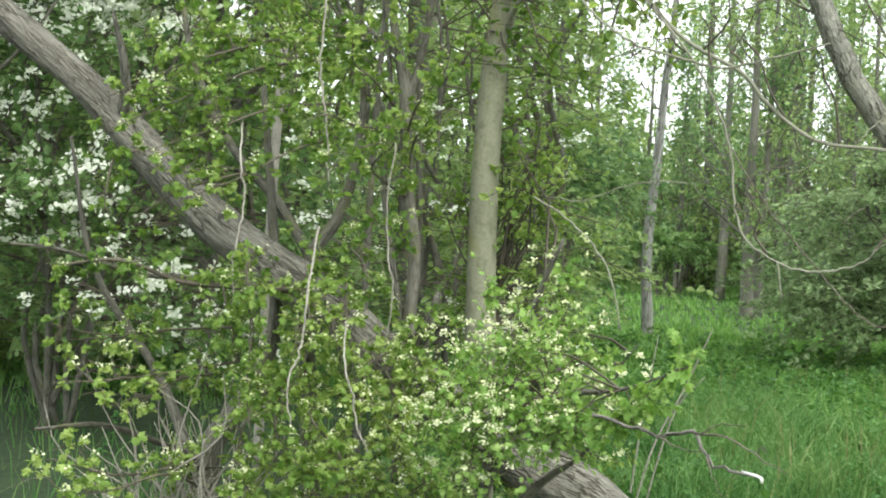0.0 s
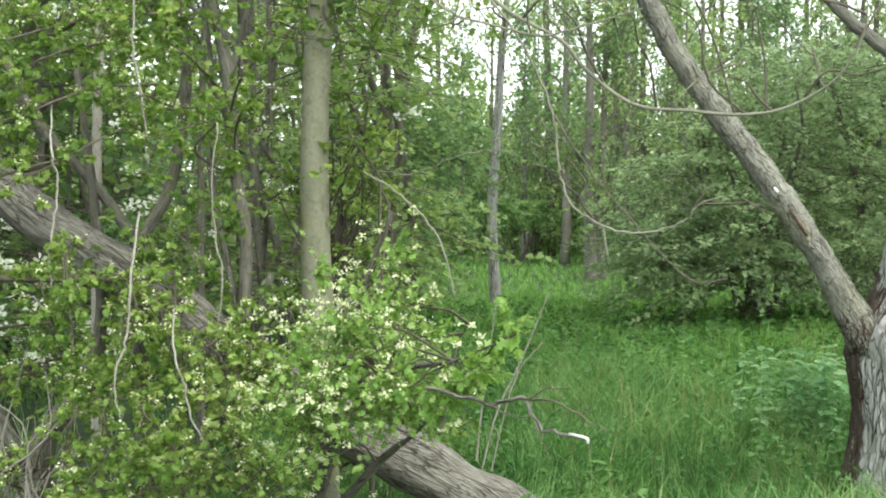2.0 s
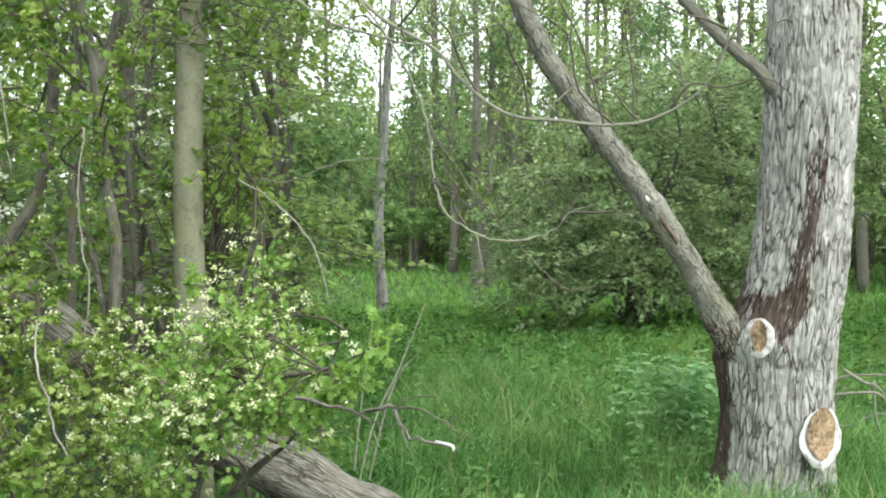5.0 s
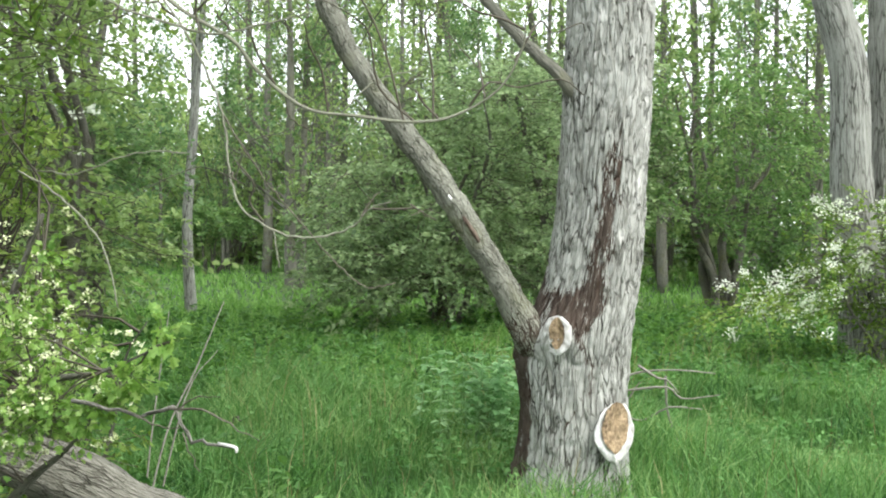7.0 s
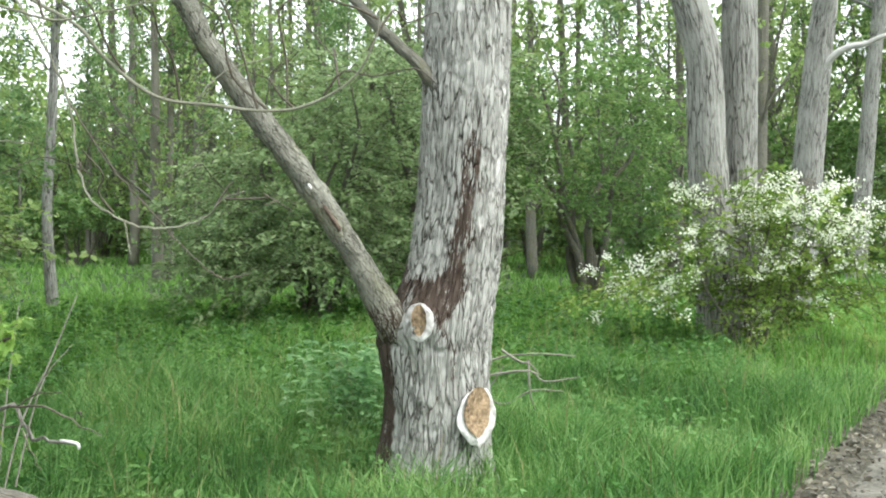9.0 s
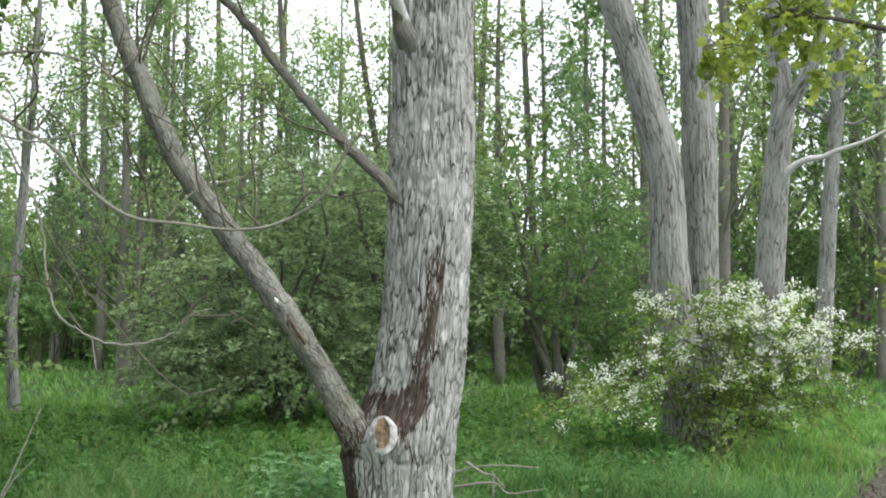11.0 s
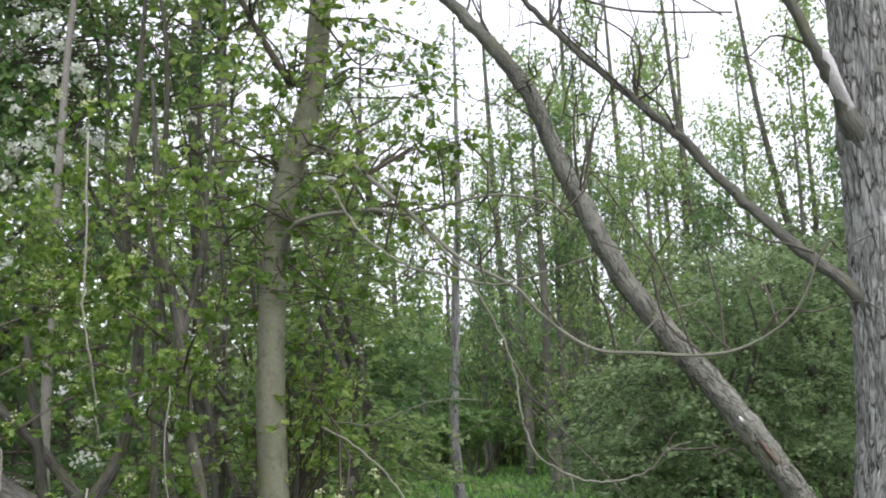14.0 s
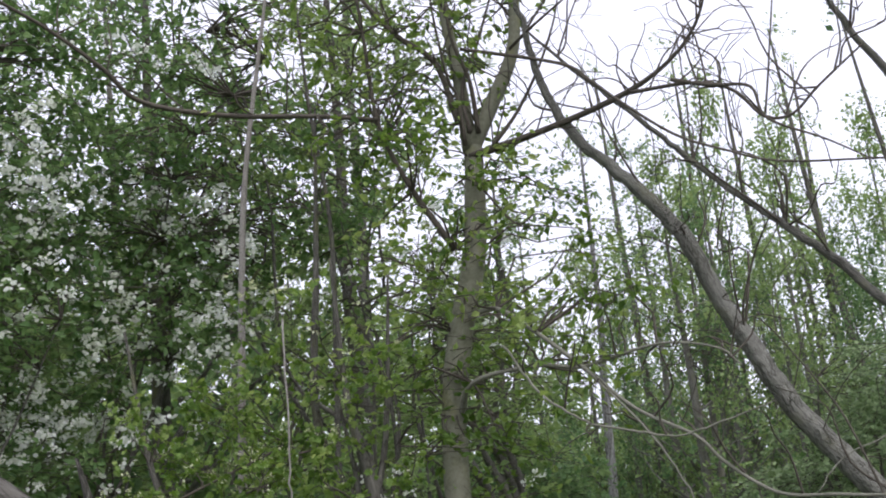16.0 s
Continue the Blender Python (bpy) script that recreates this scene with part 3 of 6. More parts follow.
def poplar_trunk(parent):
    sides, rows = 170, 400
    zs = np.concatenate([np.linspace(-0.1, 4.2, rows - 40), np.linspace(4.3, 9.5, 40)])
    v, b, stain, pale = [], [], [], []
    for z in zs:
        x, y, r = trunk_at(z)
        for i in range(sides):
            a = 2 * math.pi * i / sides
            c, s = math.cos(a), math.sin(a)
            flare = 0.1 * math.exp(-max(z, 0) / 0.13) * (0.4 + 0.6 * max(0, math.cos(3 * a + 1.1))) + 0.02 * noise.noise((c * 1.2, s * 1.2, z * 1.1))
            wander = 0.34 * noise.noise((c * 2.5, s * 2.5, z * 7))
            q = Vector((c * 5.6 + wander, s * 5.6 + wander, z * 5.0))
            deep = -0.013 * max(0.0, 1 - abs(noise.noise(q)) * 6.5) - 0.01 * max(0.0, 1 - abs(noise.noise(q * 1.7 + Vector((7, 3, 1)))) * 5)
            deep += 0.006 * noise.noise((c * 11, s * 11, z * 9)) + 0.004 * noise.noise((c * 24, s * 24, z * 14))
            swell = 0.0
            for (wa, wz), size in ((UP_WOUND, 0.15), (LOW_WOUND, 0.2)):
                da = (a - wa + math.pi) % (2 * math.pi) - math.pi
                dd = math.hypot(da * r, z - wz) / size
                swell += 0.05 * math.exp(-dd * dd * 1.4)
                deep *= 1 - 0.8 * math.exp(-dd * dd * 2)
            fork = (a - (FRONT - 1.35) + math.pi) % (2 * math.pi) - math.pi
            swell += 0.07 * math.exp(-((fork * r) / 0.16) ** 2 - ((z - 0.86) / 0.2) ** 2)
            snag = (a - (FRONT - 0.85) + math.pi) % (2 * math.pi) - math.pi  # foot of the broken upper limb
            swell += 0.045 * math.exp(-((snag * r) / 0.1) ** 2 - ((z - 3.05) / 0.22) ** 2)
            deep -= 0.02 * max(0.0, 1 - abs(snag * r - 0.1 + 0.32 * max(0.0, z - 2.85)) * 45) * min(1.0, max(0.0, (z - 2.6) * 4))
            rr = r + flare + deep + swell
            v.append((x + c * rr, y + s * rr, z))
            b.append((c * 0.26, s * 0.26, z))
            da = (a - FRONT + math.pi) % (2 * math.pi) - math.pi
            wob = noise.noise((z * 4, 0, 4))
            run = float(np.interp(z, (1.05, 1.16, 1.4, 1.67, 1.96, 2.1), (0.08, 0.15, 0.15, 0.13, 0.25, 0.3))) + 0.06 * wob
            wide = float(np.interp(z, (1.0, 1.3, 1.7, 2.05), (0.36, 0.36, 0.34, 0.2))) * (1 + 0.5 * noise.noise((z * 5, 5, 0)))
            m = math.exp(-((da - run) / wide) ** 2) * min(1, max(0, (z - 0.98) / 0.1)) * min(1, max(0, (2.2 - z) / 0.4)) * (0.98 + 0.45 * noise.noise((z * 5, da * 7, 9)))
            ring_z = 1.1 + 0.12 * min(1.0, max(0.0, (-da - 0.9) / 0.5))
            m2 = 1.3 * math.exp(-((z - ring_z) / 0.12) ** 2) * min(1, max(0, (0.2 - da) / 0.2)) * min(1, max(0, (da + 2.0) / 0.3)) * (1.0 + 0.5 * noise.noise((a * 9, z * 8, 3)))
            m3 = min(1.0, max(0.0, (-0.78 - da + 0.1 * noise.noise((z * 6, 1, 7))) / 0.16)) * min(1.0, max(0.0, (1.18 - z) / 0.15)) * min(1.0, max(0.0, (da + 1.9) / 0.2)) * 1.35
            down = float(np.interp(z, (0.62, 0.7, 0.84, 0.96, 1.06), (0.34, 0.28, 0.22, -0.02, 0.0)))
            m3 += 0.85 * math.exp(-((da - down) / 0.13) ** 2) * min(1, max(0, (z - 0.6) / 0.12)) * min(1, max(0, (1.1 - z) / 0.08))
            drip = float(np.interp(z, (0.1, 0.38, 0.5, 0.67), (-0.38, -0.29, -0.16, 0.2)))
            m3 += 0.72 * math.exp(-((da - drip) / 0.12) ** 2) * min(1, max(0, (0.72 - z) / 0.08)) * min(1, max(0, z / 0.3))
            stain.append(min(1.35, 1.15 * m + m2 + m3))
            light = 0.0
            for pa, pz, pw, ph in ((0.52, 1.485, 0.022, 0.035), (1.1, 2.03, 0.02, 0.06), (0.98, 1.75, 0.03, 0.12), (-0.2, 2.6, 0.02, 0.04), (0.75, 1.62, 0.02, 0.03)):
                dd = math.hypot((da - pa) * r / pw, (z - pz) / ph) + 0.5 * noise.noise((c * 30, s * 30, z * 30))
                light = max(light, min(1.0, max(0.0, (1.2 - dd) * 2.5)))
            # Paler towards one side, from 0.7 m up, in uneven patches.
            pale_side = min(1.0, max(0.0, (da - 0.42) / 0.35)) * min(1.0, max(0.0, (z - 0.7) / 0.3)) * max(0.0, 0.3 + 0.5 * noise.noise((c * 6, s * 6, z * 3)))
            light = max(light, pale_side * 0.6)
            pale.append(light * 0.85)
    heap = Heap()
    k = np.arange(sides)
    k2 = (k + 1) % sides
    heap.add(v, np.concatenate([np.stack([i * sides + k, i * sides + k2, (i + 1) * sides + k2, (i + 1) * sides + k], 1) for i in range(len(zs) - 1)]), b)
    heap.f.append([heap.n - sides + int(i) for i in k])
    ob = heap.link("trunk", POPLAR, parent, "grey deeply furrowed bark with a dark wet streak")
    at = ob.data.attributes.new("stain", "FLOAT", "POINT")
    at.data.foreach_set("value", np.array(stain, np.float32))
    at = ob.data.attributes.new("pale", "FLOAT", "POINT")
    at.data.foreach_set("value", np.array(pale, np.float32))
    return ob


def wound(parent, place, half, high, open_x, open_z, point, off=(0.0, 0.0)):
    """A healed branch scar: a pale rolled lip of callus, uneven in width, round brown rotten wood."""
    theta, z = place
    o = trunk_point(theta, z, 0.054)
    n = Vector((math.cos(theta), math.sin(theta), 0))
    u, w = Vector((-math.sin(theta), math.cos(theta), 0)), Vector((0, 0, 1))
    heap = Heap()
    seg, prof = 56, 12
    v = []
    for i in range(seg):
        a = 2 * math.pi * i / seg
        squeeze = 1 - point * max(0, -math.sin(a)) ** 3
        uneven = 1 + 0.09 * noise.noise((math.cos(a) * 2.4, math.sin(a) * 2.4, z * 9)) + 0.03 * noise.noise((math.cos(a) * 9, math.sin(a) * 9, z * 5))
        out_x, out_z = half * math.cos(a) * squeeze * uneven, high * math.sin(a) * uneven
        in_x, in_z = off[0] + open_x * math.cos(a) * squeeze, off[1] + open_z * math.sin(a)
        for j in range(prof):
            t = 2 * math.pi * j / prof
            k = 0.5 + 0.5 * math.cos(t)
            px, pz = in_x + (out_x - in_x) * k, in_z + (out_z - in_z) * k
            broad = math.hypot(out_x - in_x, out_z - in_z)
            lift = 0.14 * broad * math.sin(t) + 0.01 * noise.noise((math.cos(a) * 3, math.sin(a) * 3, t + z * 9)) + 0.005 * noise.noise((px * 60, pz * 60, 2)) - 0.014 * (px / half) ** 2 - 0.006 * k
            v.append(o + u * px + w * pz + n * lift)
    ii, jj = np.meshgrid(np.arange(seg), np.arange(prof), indexing="ij")
    i2, j2 = (ii + 1) % seg, (jj + 1) % prof
    heap.add([tuple(x) for x in v], np.stack([ii * prof + jj, i2 * prof + jj, i2 * prof + j2, ii * prof + j2], -1).reshape(-1, 4))
    scar = heap.link("branch_scar", CALLUS, parent, "thick whitish callus ring")
    heap = Heap()
    rings = 9
    v = [o + u * off[0] + w * off[1] + n * 0.004]
    for i in range(1, rings):
        for j in range(32):
            a = 2 * math.pi * j / 32
            squeeze = 1 - point * max(0, -math.sin(a)) ** 3
            px, pz = off[0] + (open_x * 1.12) * i / (rings - 1) * math.cos(a) * squeeze, off[1] + (open_z * 1.06) * i / (rings - 1) * math.sin(a)
            dent = 0.004 + 0.01 * (i / rings) ** 2 + 0.016 * noise.noise((px * 40, pz * 16, z * 7))
            v.append(o + u * px + w * pz + n * dent)
    f = [(0, 1 + j, 1 + (j + 1) % 32) for j in range(32)]
    heap.add([tuple(x) for x in v], f)
    for i in range(rings - 2):
        for j in range(32):
            heap.f.append([1 + i * 32 + j, 1 + (i + 1) * 32 + j, 1 + (i + 1) * 32 + (j + 1) % 32, 1 + i * 32 + (j + 1) % 32])
    core = heap.link("heartwood", HEART, None, "orange-brown rotten heartwood")
    core.parent = scar
    core.matrix_parent_inverse = Matrix.Identity(4)
    core.location = Vector((0, 0, 0))


poplar = anchor("poplar_tree", POPLAR_AT, "old poplar with furrowed grey bark and two pale branch scars", "tree")
poplar_trunk(poplar)
wound(poplar, UP_WOUND, 0.08, 0.1, 0.036, 0.076, 0.25, (0.006, 0.012))
wound(poplar, LOW_WOUND, 0.13, 0.155, 0.08, 0.125, 0.6, (-0.02, 0.034))

rng = np.random.default_rng(11)
LEANING = [(3.68, 5.74, 0.66, 0.08), (3.52, 5.7, 0.86, 0.1), (3.41, 5.66, 1.02, 0.098), (3.25, 5.64, 1.27, 0.084), (3.11, 5.65, 1.49, 0.079), (2.92, 5.68, 1.77, 0.074), (2.72, 5.71, 2.03, 0.067),
           (2.51, 5.71, 2.3, 0.061), (2.395, 5.7, 2.51, 0.06), (2.285, 5.7, 2.74, 0.056), (2.17, 5.7, 3.0, 0.052), (2.06, 5.65, 3.25, 0.048), (1.92, 5.65, 3.46, 0.044), (1.75, 5.65, 3.66, 0.037),
           (1.6, 5.65, 3.82, 0.032), (1.5, 5.65, 4.0, 0.028), (1.43, 5.63, 4.2, 0.024), (1.39, 5.62, 4.45, 0.019), (1.3, 5.6, 4.9, 0.012), (1.25, 5.6, 5.4, 0.006)]
SECOND = [(3.78, 5.62, 2.1, 0.06), (3.61, 5.62, 2.27, 0.046), (3.4, 5.77, 2.52, 0.039), (3.28, 5.88, 2.7, 0.036), (3.12, 6.0, 2.93, 0.034), (2.96, 6.1, 3.19, 0.032), (2.78, 6.2, 3.4, 0.03),
          (2.6, 6.3, 3.62, 0.027), (2.38, 6.4, 3.9, 0.024), (2.22, 6.45, 4.1, 0.021), (2.02, 6.5, 4.34, 0.018), (1.7, 6.55, 4.7, 0.013), (1.4, 6.6, 5.1, 0.007)]
STUB = [(3.8, 5.6, 2.86, 0.075), (3.66, 5.54, 3.06, 0.06), (3.57, 5.48, 3.2, 0.036), (3.43, 5.41, 3.42, 0.03), (3.33, 5.41, 3.64, 0.027), (3.2, 5.42, 3.88, 0.023), (3.0, 5.4, 4.2, 0.017), (2.85, 5.4, 4.6, 0.01)]
for name, pts, sides in (("leaning_limb", LEANING, 18), ("limb", SECOND, 12), ("limb", STUB, 12)):
    heap = Heap()
    line = spline(pts, 6)
    if pts is SECOND:
        line[:, 3] *= 0.76
    elif pts is LEANING:
        line[:, 3] *= np.interp(line[:, 2], (0.9, 1.27, 2.0, 2.6), (0.88, 0.8, 0.88, 0.86))
    line[2:-1, :3] += rng.normal(0, 0.004, (len(line) - 3, 3))
    tube(heap, line, sides, 0.16, rng)
    ob = heap.link(name, LIMB if pts is LEANING else WOOD_BARK, poplar)
    if pts is LEANING:  # damp and brown near the fork
        wet = ob.data.attributes.new("stain", "FLOAT", "POINT")
        wet.data.foreach_set("value", np.array([0.95 * min(1.0, max(0.0, (1.3 - v[2]) / 0.3)) for v in np.concatenate(heap.v)], np.float32))
heap = Heap()
tube(heap, spline([(3.625, 5.5, 3.14, 0.034), (3.55, 5.455, 3.24, 0.037), (3.49, 5.42, 3.36, 0.032), (3.455, 5.41, 3.42, 0.02)], 5), 12, 0.25, rng)
heap.link("broken_wood", BLEACHED, poplar, "pale torn wood at the limb's foot")


def bark_scar(at, long, wide, mat, label):
    """A torn patch where bark has come away from the leaning limb."""
    heap = Heap()
    along = Vector((-0.56, 0.08, 0.82)).normalized()
    out = Vector((-0.39, -0.92, 0.0)).normalized()
    side = along.cross(out).normalized()
    v = [Vector(at) + out * 0.008]
    for k in range(1, 4):
        for i in range(16):
            a = 2 * math.pi * i / 16
            ragged = 1 + 0.35 * noise.noise((math.cos(a) * 2, math.sin(a) * 2, at[2] * 9)) * k / 3
            u, w = math.cos(a) * k / 3 * ragged * long, math.sin(a) * k / 3 * ragged * wide
            v.append(Vector(at) + along * u + side * w + out * (0.008 - 0.02 * (k / 3) ** 2))
    heap.add([tuple(x) for x in v], [(0, 1 + i, 1 + (i + 1) % 16) for i in range(16)])
    for k in range(2):
        for i in range(16):
            heap.f.append([1 + k * 16 + i, 1 + (k + 1) * 16 + i, 1 + (k + 1) * 16 + (i + 1) % 16, 1 + k * 16 + (i + 1) % 16])
    heap.link("bark_scar", mat, poplar, label)


bark_scar((2.97, 5.605, 1.66), 0.024, 0.012, CALLUS, "small pale bark scar")
bark_scar((3.08, 5.577, 1.5), 0.085, 0.012, TORN, "reddish-brown torn bark strip")
heap, leaf_heap = Heap(), Heap()
# Large unseen crown, added overhead to shade the meadow.
crown = [[(*trunk_at(z)[:2], z)] for z in np.linspace(4.6, 9, 12)] + [LEANING[14:], SECOND[8:], STUB[5:]]
foliage(rng, crown, [((4.3, 6.4, 8.8), (3.6, 3.6, 1.8), 230), ((3.6, 8.5, 8.4), (3.0, 2.6, 1.3), 110)], heap, leaf_heap, leaf=0.13, per=26, spread=0.34, twig=0.012, shape=FLAKE)
for pts, count in ((LEANING[8:], 15), (SECOND[5:], 16), (STUB[3:], 8)):
    pts = np.array(pts)
    for _ in range(count):
        p = pts[rng.integers(0, len(pts))][:3]
        q = p + rng.normal(0, 0.28, 3) + (0, 0, 0.4)
        reach(heap, rng, p, q, 0.007, 0.003, 0.1, 5, 4)
        for _ in range(2):
            reach(heap, rng, p + (q - p) * rng.uniform(0.4, 0.9), q + rng.normal(0, 0.2, 3) + (0, 0, 0.15), 0.004, 0.0018, 0.05, 4, 3)
heap.link("twig_work", TWIG, poplar, "thin bare dark twigs")
leaf_heap.link("crown", LEAF_FAR, poplar, smooth=False)


# ---- smooth slender tree with its hanging branches ----
pole = anchor("slender_tree", (0.79, 5.5, 0), "slender tree with smooth olive-grey bark, forked high up", "tree")
POLE_STEM = [(0.81, 5.52, -0.1, 0.078), (0.795, 5.53, 0.24, 0.07), (0.775, 5.55, 0.84, 0.073), (0.755, 5.57, 1.48, 0.067), (0.755, 5.6, 2.0, 0.063), (0.785, 5.66, 2.5, 0.062), (0.86, 5.72, 2.9, 0.062),
             (0.98, 5.78, 3.31, 0.06), (1.03, 5.84, 3.72, 0.054), (1.05, 5.87, 3.98, 0.048)]
POLE_STEM = [(x + 0.02, y, z, r) for x, y, z, r in POLE_STEM]
FORK_R = [(1.05, 5.86, 3.9, 0.045), (1.19, 5.84, 4.15, 0.043), (1.33, 5.82, 4.42, 0.036), (1.38, 5.82, 4.72, 0.03), (1.45, 5.85, 5.5, 0.02), (1.4, 5.9, 6.6, 0.008)]
FORK_L = [(1.05, 5.86, 3.9, 0.045), (1.03, 5.87, 4.38, 0.035), (1.0, 5.9, 4.7, 0.03), (0.97, 5.93, 5.4, 0.022), (0.9, 6.0, 6.8, 0.008)]
ARMS = []
ARMS.append([(1.04, 5.83, 3.86, 0.026), (1.42, 5.67, 3.91, 0.02), (1.81, 5.49, 3.99, 0.017), (2.03, 5.33, 4.08, 0.012), (2.16, 5.19, 4.21, 0.009), (2.22, 5.05, 4.4, 0.006)])
ARMS.append([(1.85, 5.46, 3.99, 0.012), (2.07, 5.08, 3.86, 0.01), (2.22, 5.0, 3.77, 0.009), (2.31, 4.93, 3.61, 0.008), (2.41, 4.86, 3.58, 0.008), (2.52, 4.77, 3.67, 0.007), (2.7, 4.66, 3.8, 0.005)])
ARMS.append([(1.0, 5.83, 4.05, 0.02), (0.91, 5.8, 4.4, 0.017), (0.71, 5.76, 4.57, 0.015), (0.55, 5.72, 4.78, 0.012), (0.4, 5.7, 5.1, 0.008)])
ARMS.append([(0.9, 5.72, 3.34, 0.022), (0.72, 5.7, 3.66, 0.016), (0.6, 5.68, 3.94, 0.014), (0.56, 5.65, 4.15, 0.012), (0.54, 5.62, 4.53, 0.01), (0.5, 5.6, 5.0, 0.006)])
ARMS.append([(0.57, 5.65, 4.05, 0.013), (0.27, 5.5, 4.04, 0.013), (-0.15, 5.33, 4.02, 0.014), (-0.51, 5.14, 4.05, 0.013), (-0.65, 4.99, 4.17, 0.012), (-0.84, 4.81, 4.3, 0.01), (-1.0, 4.64, 4.37, 0.008)])
ARMS.append([(0.83, 5.67, 2.45, 0.026), (0.9, 5.46, 2.62, 0.016), (1.21, 5.33, 2.65, 0.014), (1.39, 5.23, 2.61, 0.012), (1.71, 5.1, 2.66, 0.009), (1.93, 4.97, 2.6, 0.007), (2.0, 4.87, 2.5, 0.004)])
ARMS.append([(0.92, 5.73, 2.98, 0.024), (1.05, 5.41, 2.95, 0.015), (1.21, 5.27, 2.79, 0.014), (1.38, 5.13, 2.59, 0.013), (1.55, 4.99, 2.38, 0.011), (1.74, 4.81, 2.23, 0.01), (1.83, 4.76, 2.11, 0.01), (2.0, 4.69, 1.97, 0.0095), (2.2, 4.61, 1.94, 0.009), (2.36, 4.53, 1.92, 0.0085), (2.51, 4.45, 1.94, 0.008), (2.66, 4.36, 2.04, 0.006), (2.73, 4.3, 2.19, 0.005), (2.73, 4.27, 2.3, 0.003)])
HANGING = []
HANGING.append([(1.05, 5.3, 2.75, 0.0086), (1.15, 5.0, 2.5, 0.0079), (1.29, 4.86, 2.35, 0.0072), (1.46, 4.79, 2.28, 0.0072), (1.64, 4.72, 2.23, 0.0065), (1.77, 4.64, 2.25, 0.0058), (1.99, 4.54, 2.31, 0.0036)])
HANGING.append([(1.38, 5.13, 2.59, 0.0072), (1.57, 4.83, 2.25, 0.0065), (1.7, 4.77, 1.94, 0.0065), (1.72, 4.73, 1.73, 0.0065), (1.76, 4.68, 1.58, 0.0061), (1.9, 4.62, 1.49, 0.0058), (2.0, 4.55, 1.475, 0.0058), (2.12, 4.48, 1.51, 0.005), (2.17, 4.42, 1.58, 0.0043), (2.24, 4.36, 1.61, 0.0029)])
HANGING.append([(1.7, 4.77, 1.94, 0.005), (1.84, 4.66, 1.69, 0.0043), (1.96, 4.61, 1.54, 0.0043), (2.1, 4.55, 1.37, 0.0036), (2.2, 4.5, 1.29, 0.0036), (2.29, 4.45, 1.31, 0.0029)])
HANGING.append([(2.13, 4.62, 1.955, 0.0043), (2.25, 4.62, 2.07, 0.0036), (2.43, 4.61, 2.14, 0.0022)])
HANGING.append([(1.87, 4.63, 1.5, 0.0029), (1.88, 4.62, 1.42, 0.0029), (1.89, 4.62, 1.36, 0.0022)])
HANGING.append([(1.93, 4.72, 2.02, 0.0029), (1.95, 4.71, 1.93, 0.0029), (2.03, 4.68, 1.88, 0.0022)])
HANGING.append([(1.0, 5.6, 1.75, 0.005), (1.2, 5.3, 1.72, 0.0043), (1.42, 5.1, 1.8, 0.0036), (1.6, 5.0, 1.8, 0.0022)])
HANGING.append([(0.98, 5.2, 1.72, 0.0065), (1.15, 5.0, 1.6, 0.0058), (1.28, 4.9, 1.42, 0.005), (1.33, 4.85, 1.2, 0.0029)])
heap = Heap()
tube(heap, spline(POLE_STEM, 6), 20, 0.05, np.random.default_rng(2))
heap.link("trunk", POLE, pole)
for pts in (FORK_R, FORK_L):
    heap = Heap()
    tube(heap, spline(pts, 5), 12, 0.05, rng)
    heap.link("fork_stem", POLE, pole)
for i, pts in enumerate(ARMS):
    heap = Heap()
    line = spline(pts, 6)
    line[:, 3] *= 0.75 if i > 4 else 0.9
    tube(heap, line, 8, 0.06, rng)
    heap.link("branch", HANG_TWIG if i > 4 else TWIG, pole)
for i, pts in enumerate(HANGING):
    heap = Heap()
    line = spline(pts, 7)
    line[:, 3] = np.maximum(line[:, 3] * 0.72, 0.0028)
    line[1:-1, :3] += rng.normal(0, 0.0025, (len(line) - 2, 3))
    tube(heap, line, 7, 0.08, rng)
    heap.link("hanging_twig", TWIG if i in (2, 5) else HANG_TWIG, pole, "long bare hanging twig, olive-grey")
UPPER = []
UPPER.append([(1.02, 5.76, 3.9, 0.013), (1.0, 5.7, 4.15, 0.0107), (0.96, 5.64, 4.23, 0.0085), (0.92, 5.58, 4.51, 0.0063), (0.9, 5.52, 4.79, 0.004)])
UPPER.append([(1.05, 5.76, 3.97, 0.013), (1.04, 5.8, 4.24, 0.0107), (1.15, 5.83, 4.5, 0.0085), (1.25, 5.85, 4.77, 0.0063), (1.33, 5.88, 5.0, 0.004)])
UPPER.append([(1.1, 5.81, 3.98, 0.015), (1.08, 5.77, 4.27, 0.012), (1.01, 5.75, 4.5, 0.009), (0.99, 5.71, 4.72, 0.006)])
UPPER.append([(1.31, 5.73, 4.41, 0.01), (1.42, 5.57, 4.45, 0.0077), (1.57, 5.39, 4.5, 0.0053), (1.69, 5.21, 4.54, 0.003)])
UPPER.append([(1.16, 5.75, 3.88, 0.012), (1.31, 5.72, 4.05, 0.0097), (1.45, 5.69, 4.28, 0.0075), (1.56, 5.66, 4.53, 0.0052), (1.62, 5.63, 4.78, 0.003)])
UPPER.append([(1.04, 5.76, 3.72, 0.007), (1.21, 5.63, 3.42, 0.0053), (1.31, 5.5, 3.42, 0.0037), (1.43, 5.36, 3.32, 0.002)])
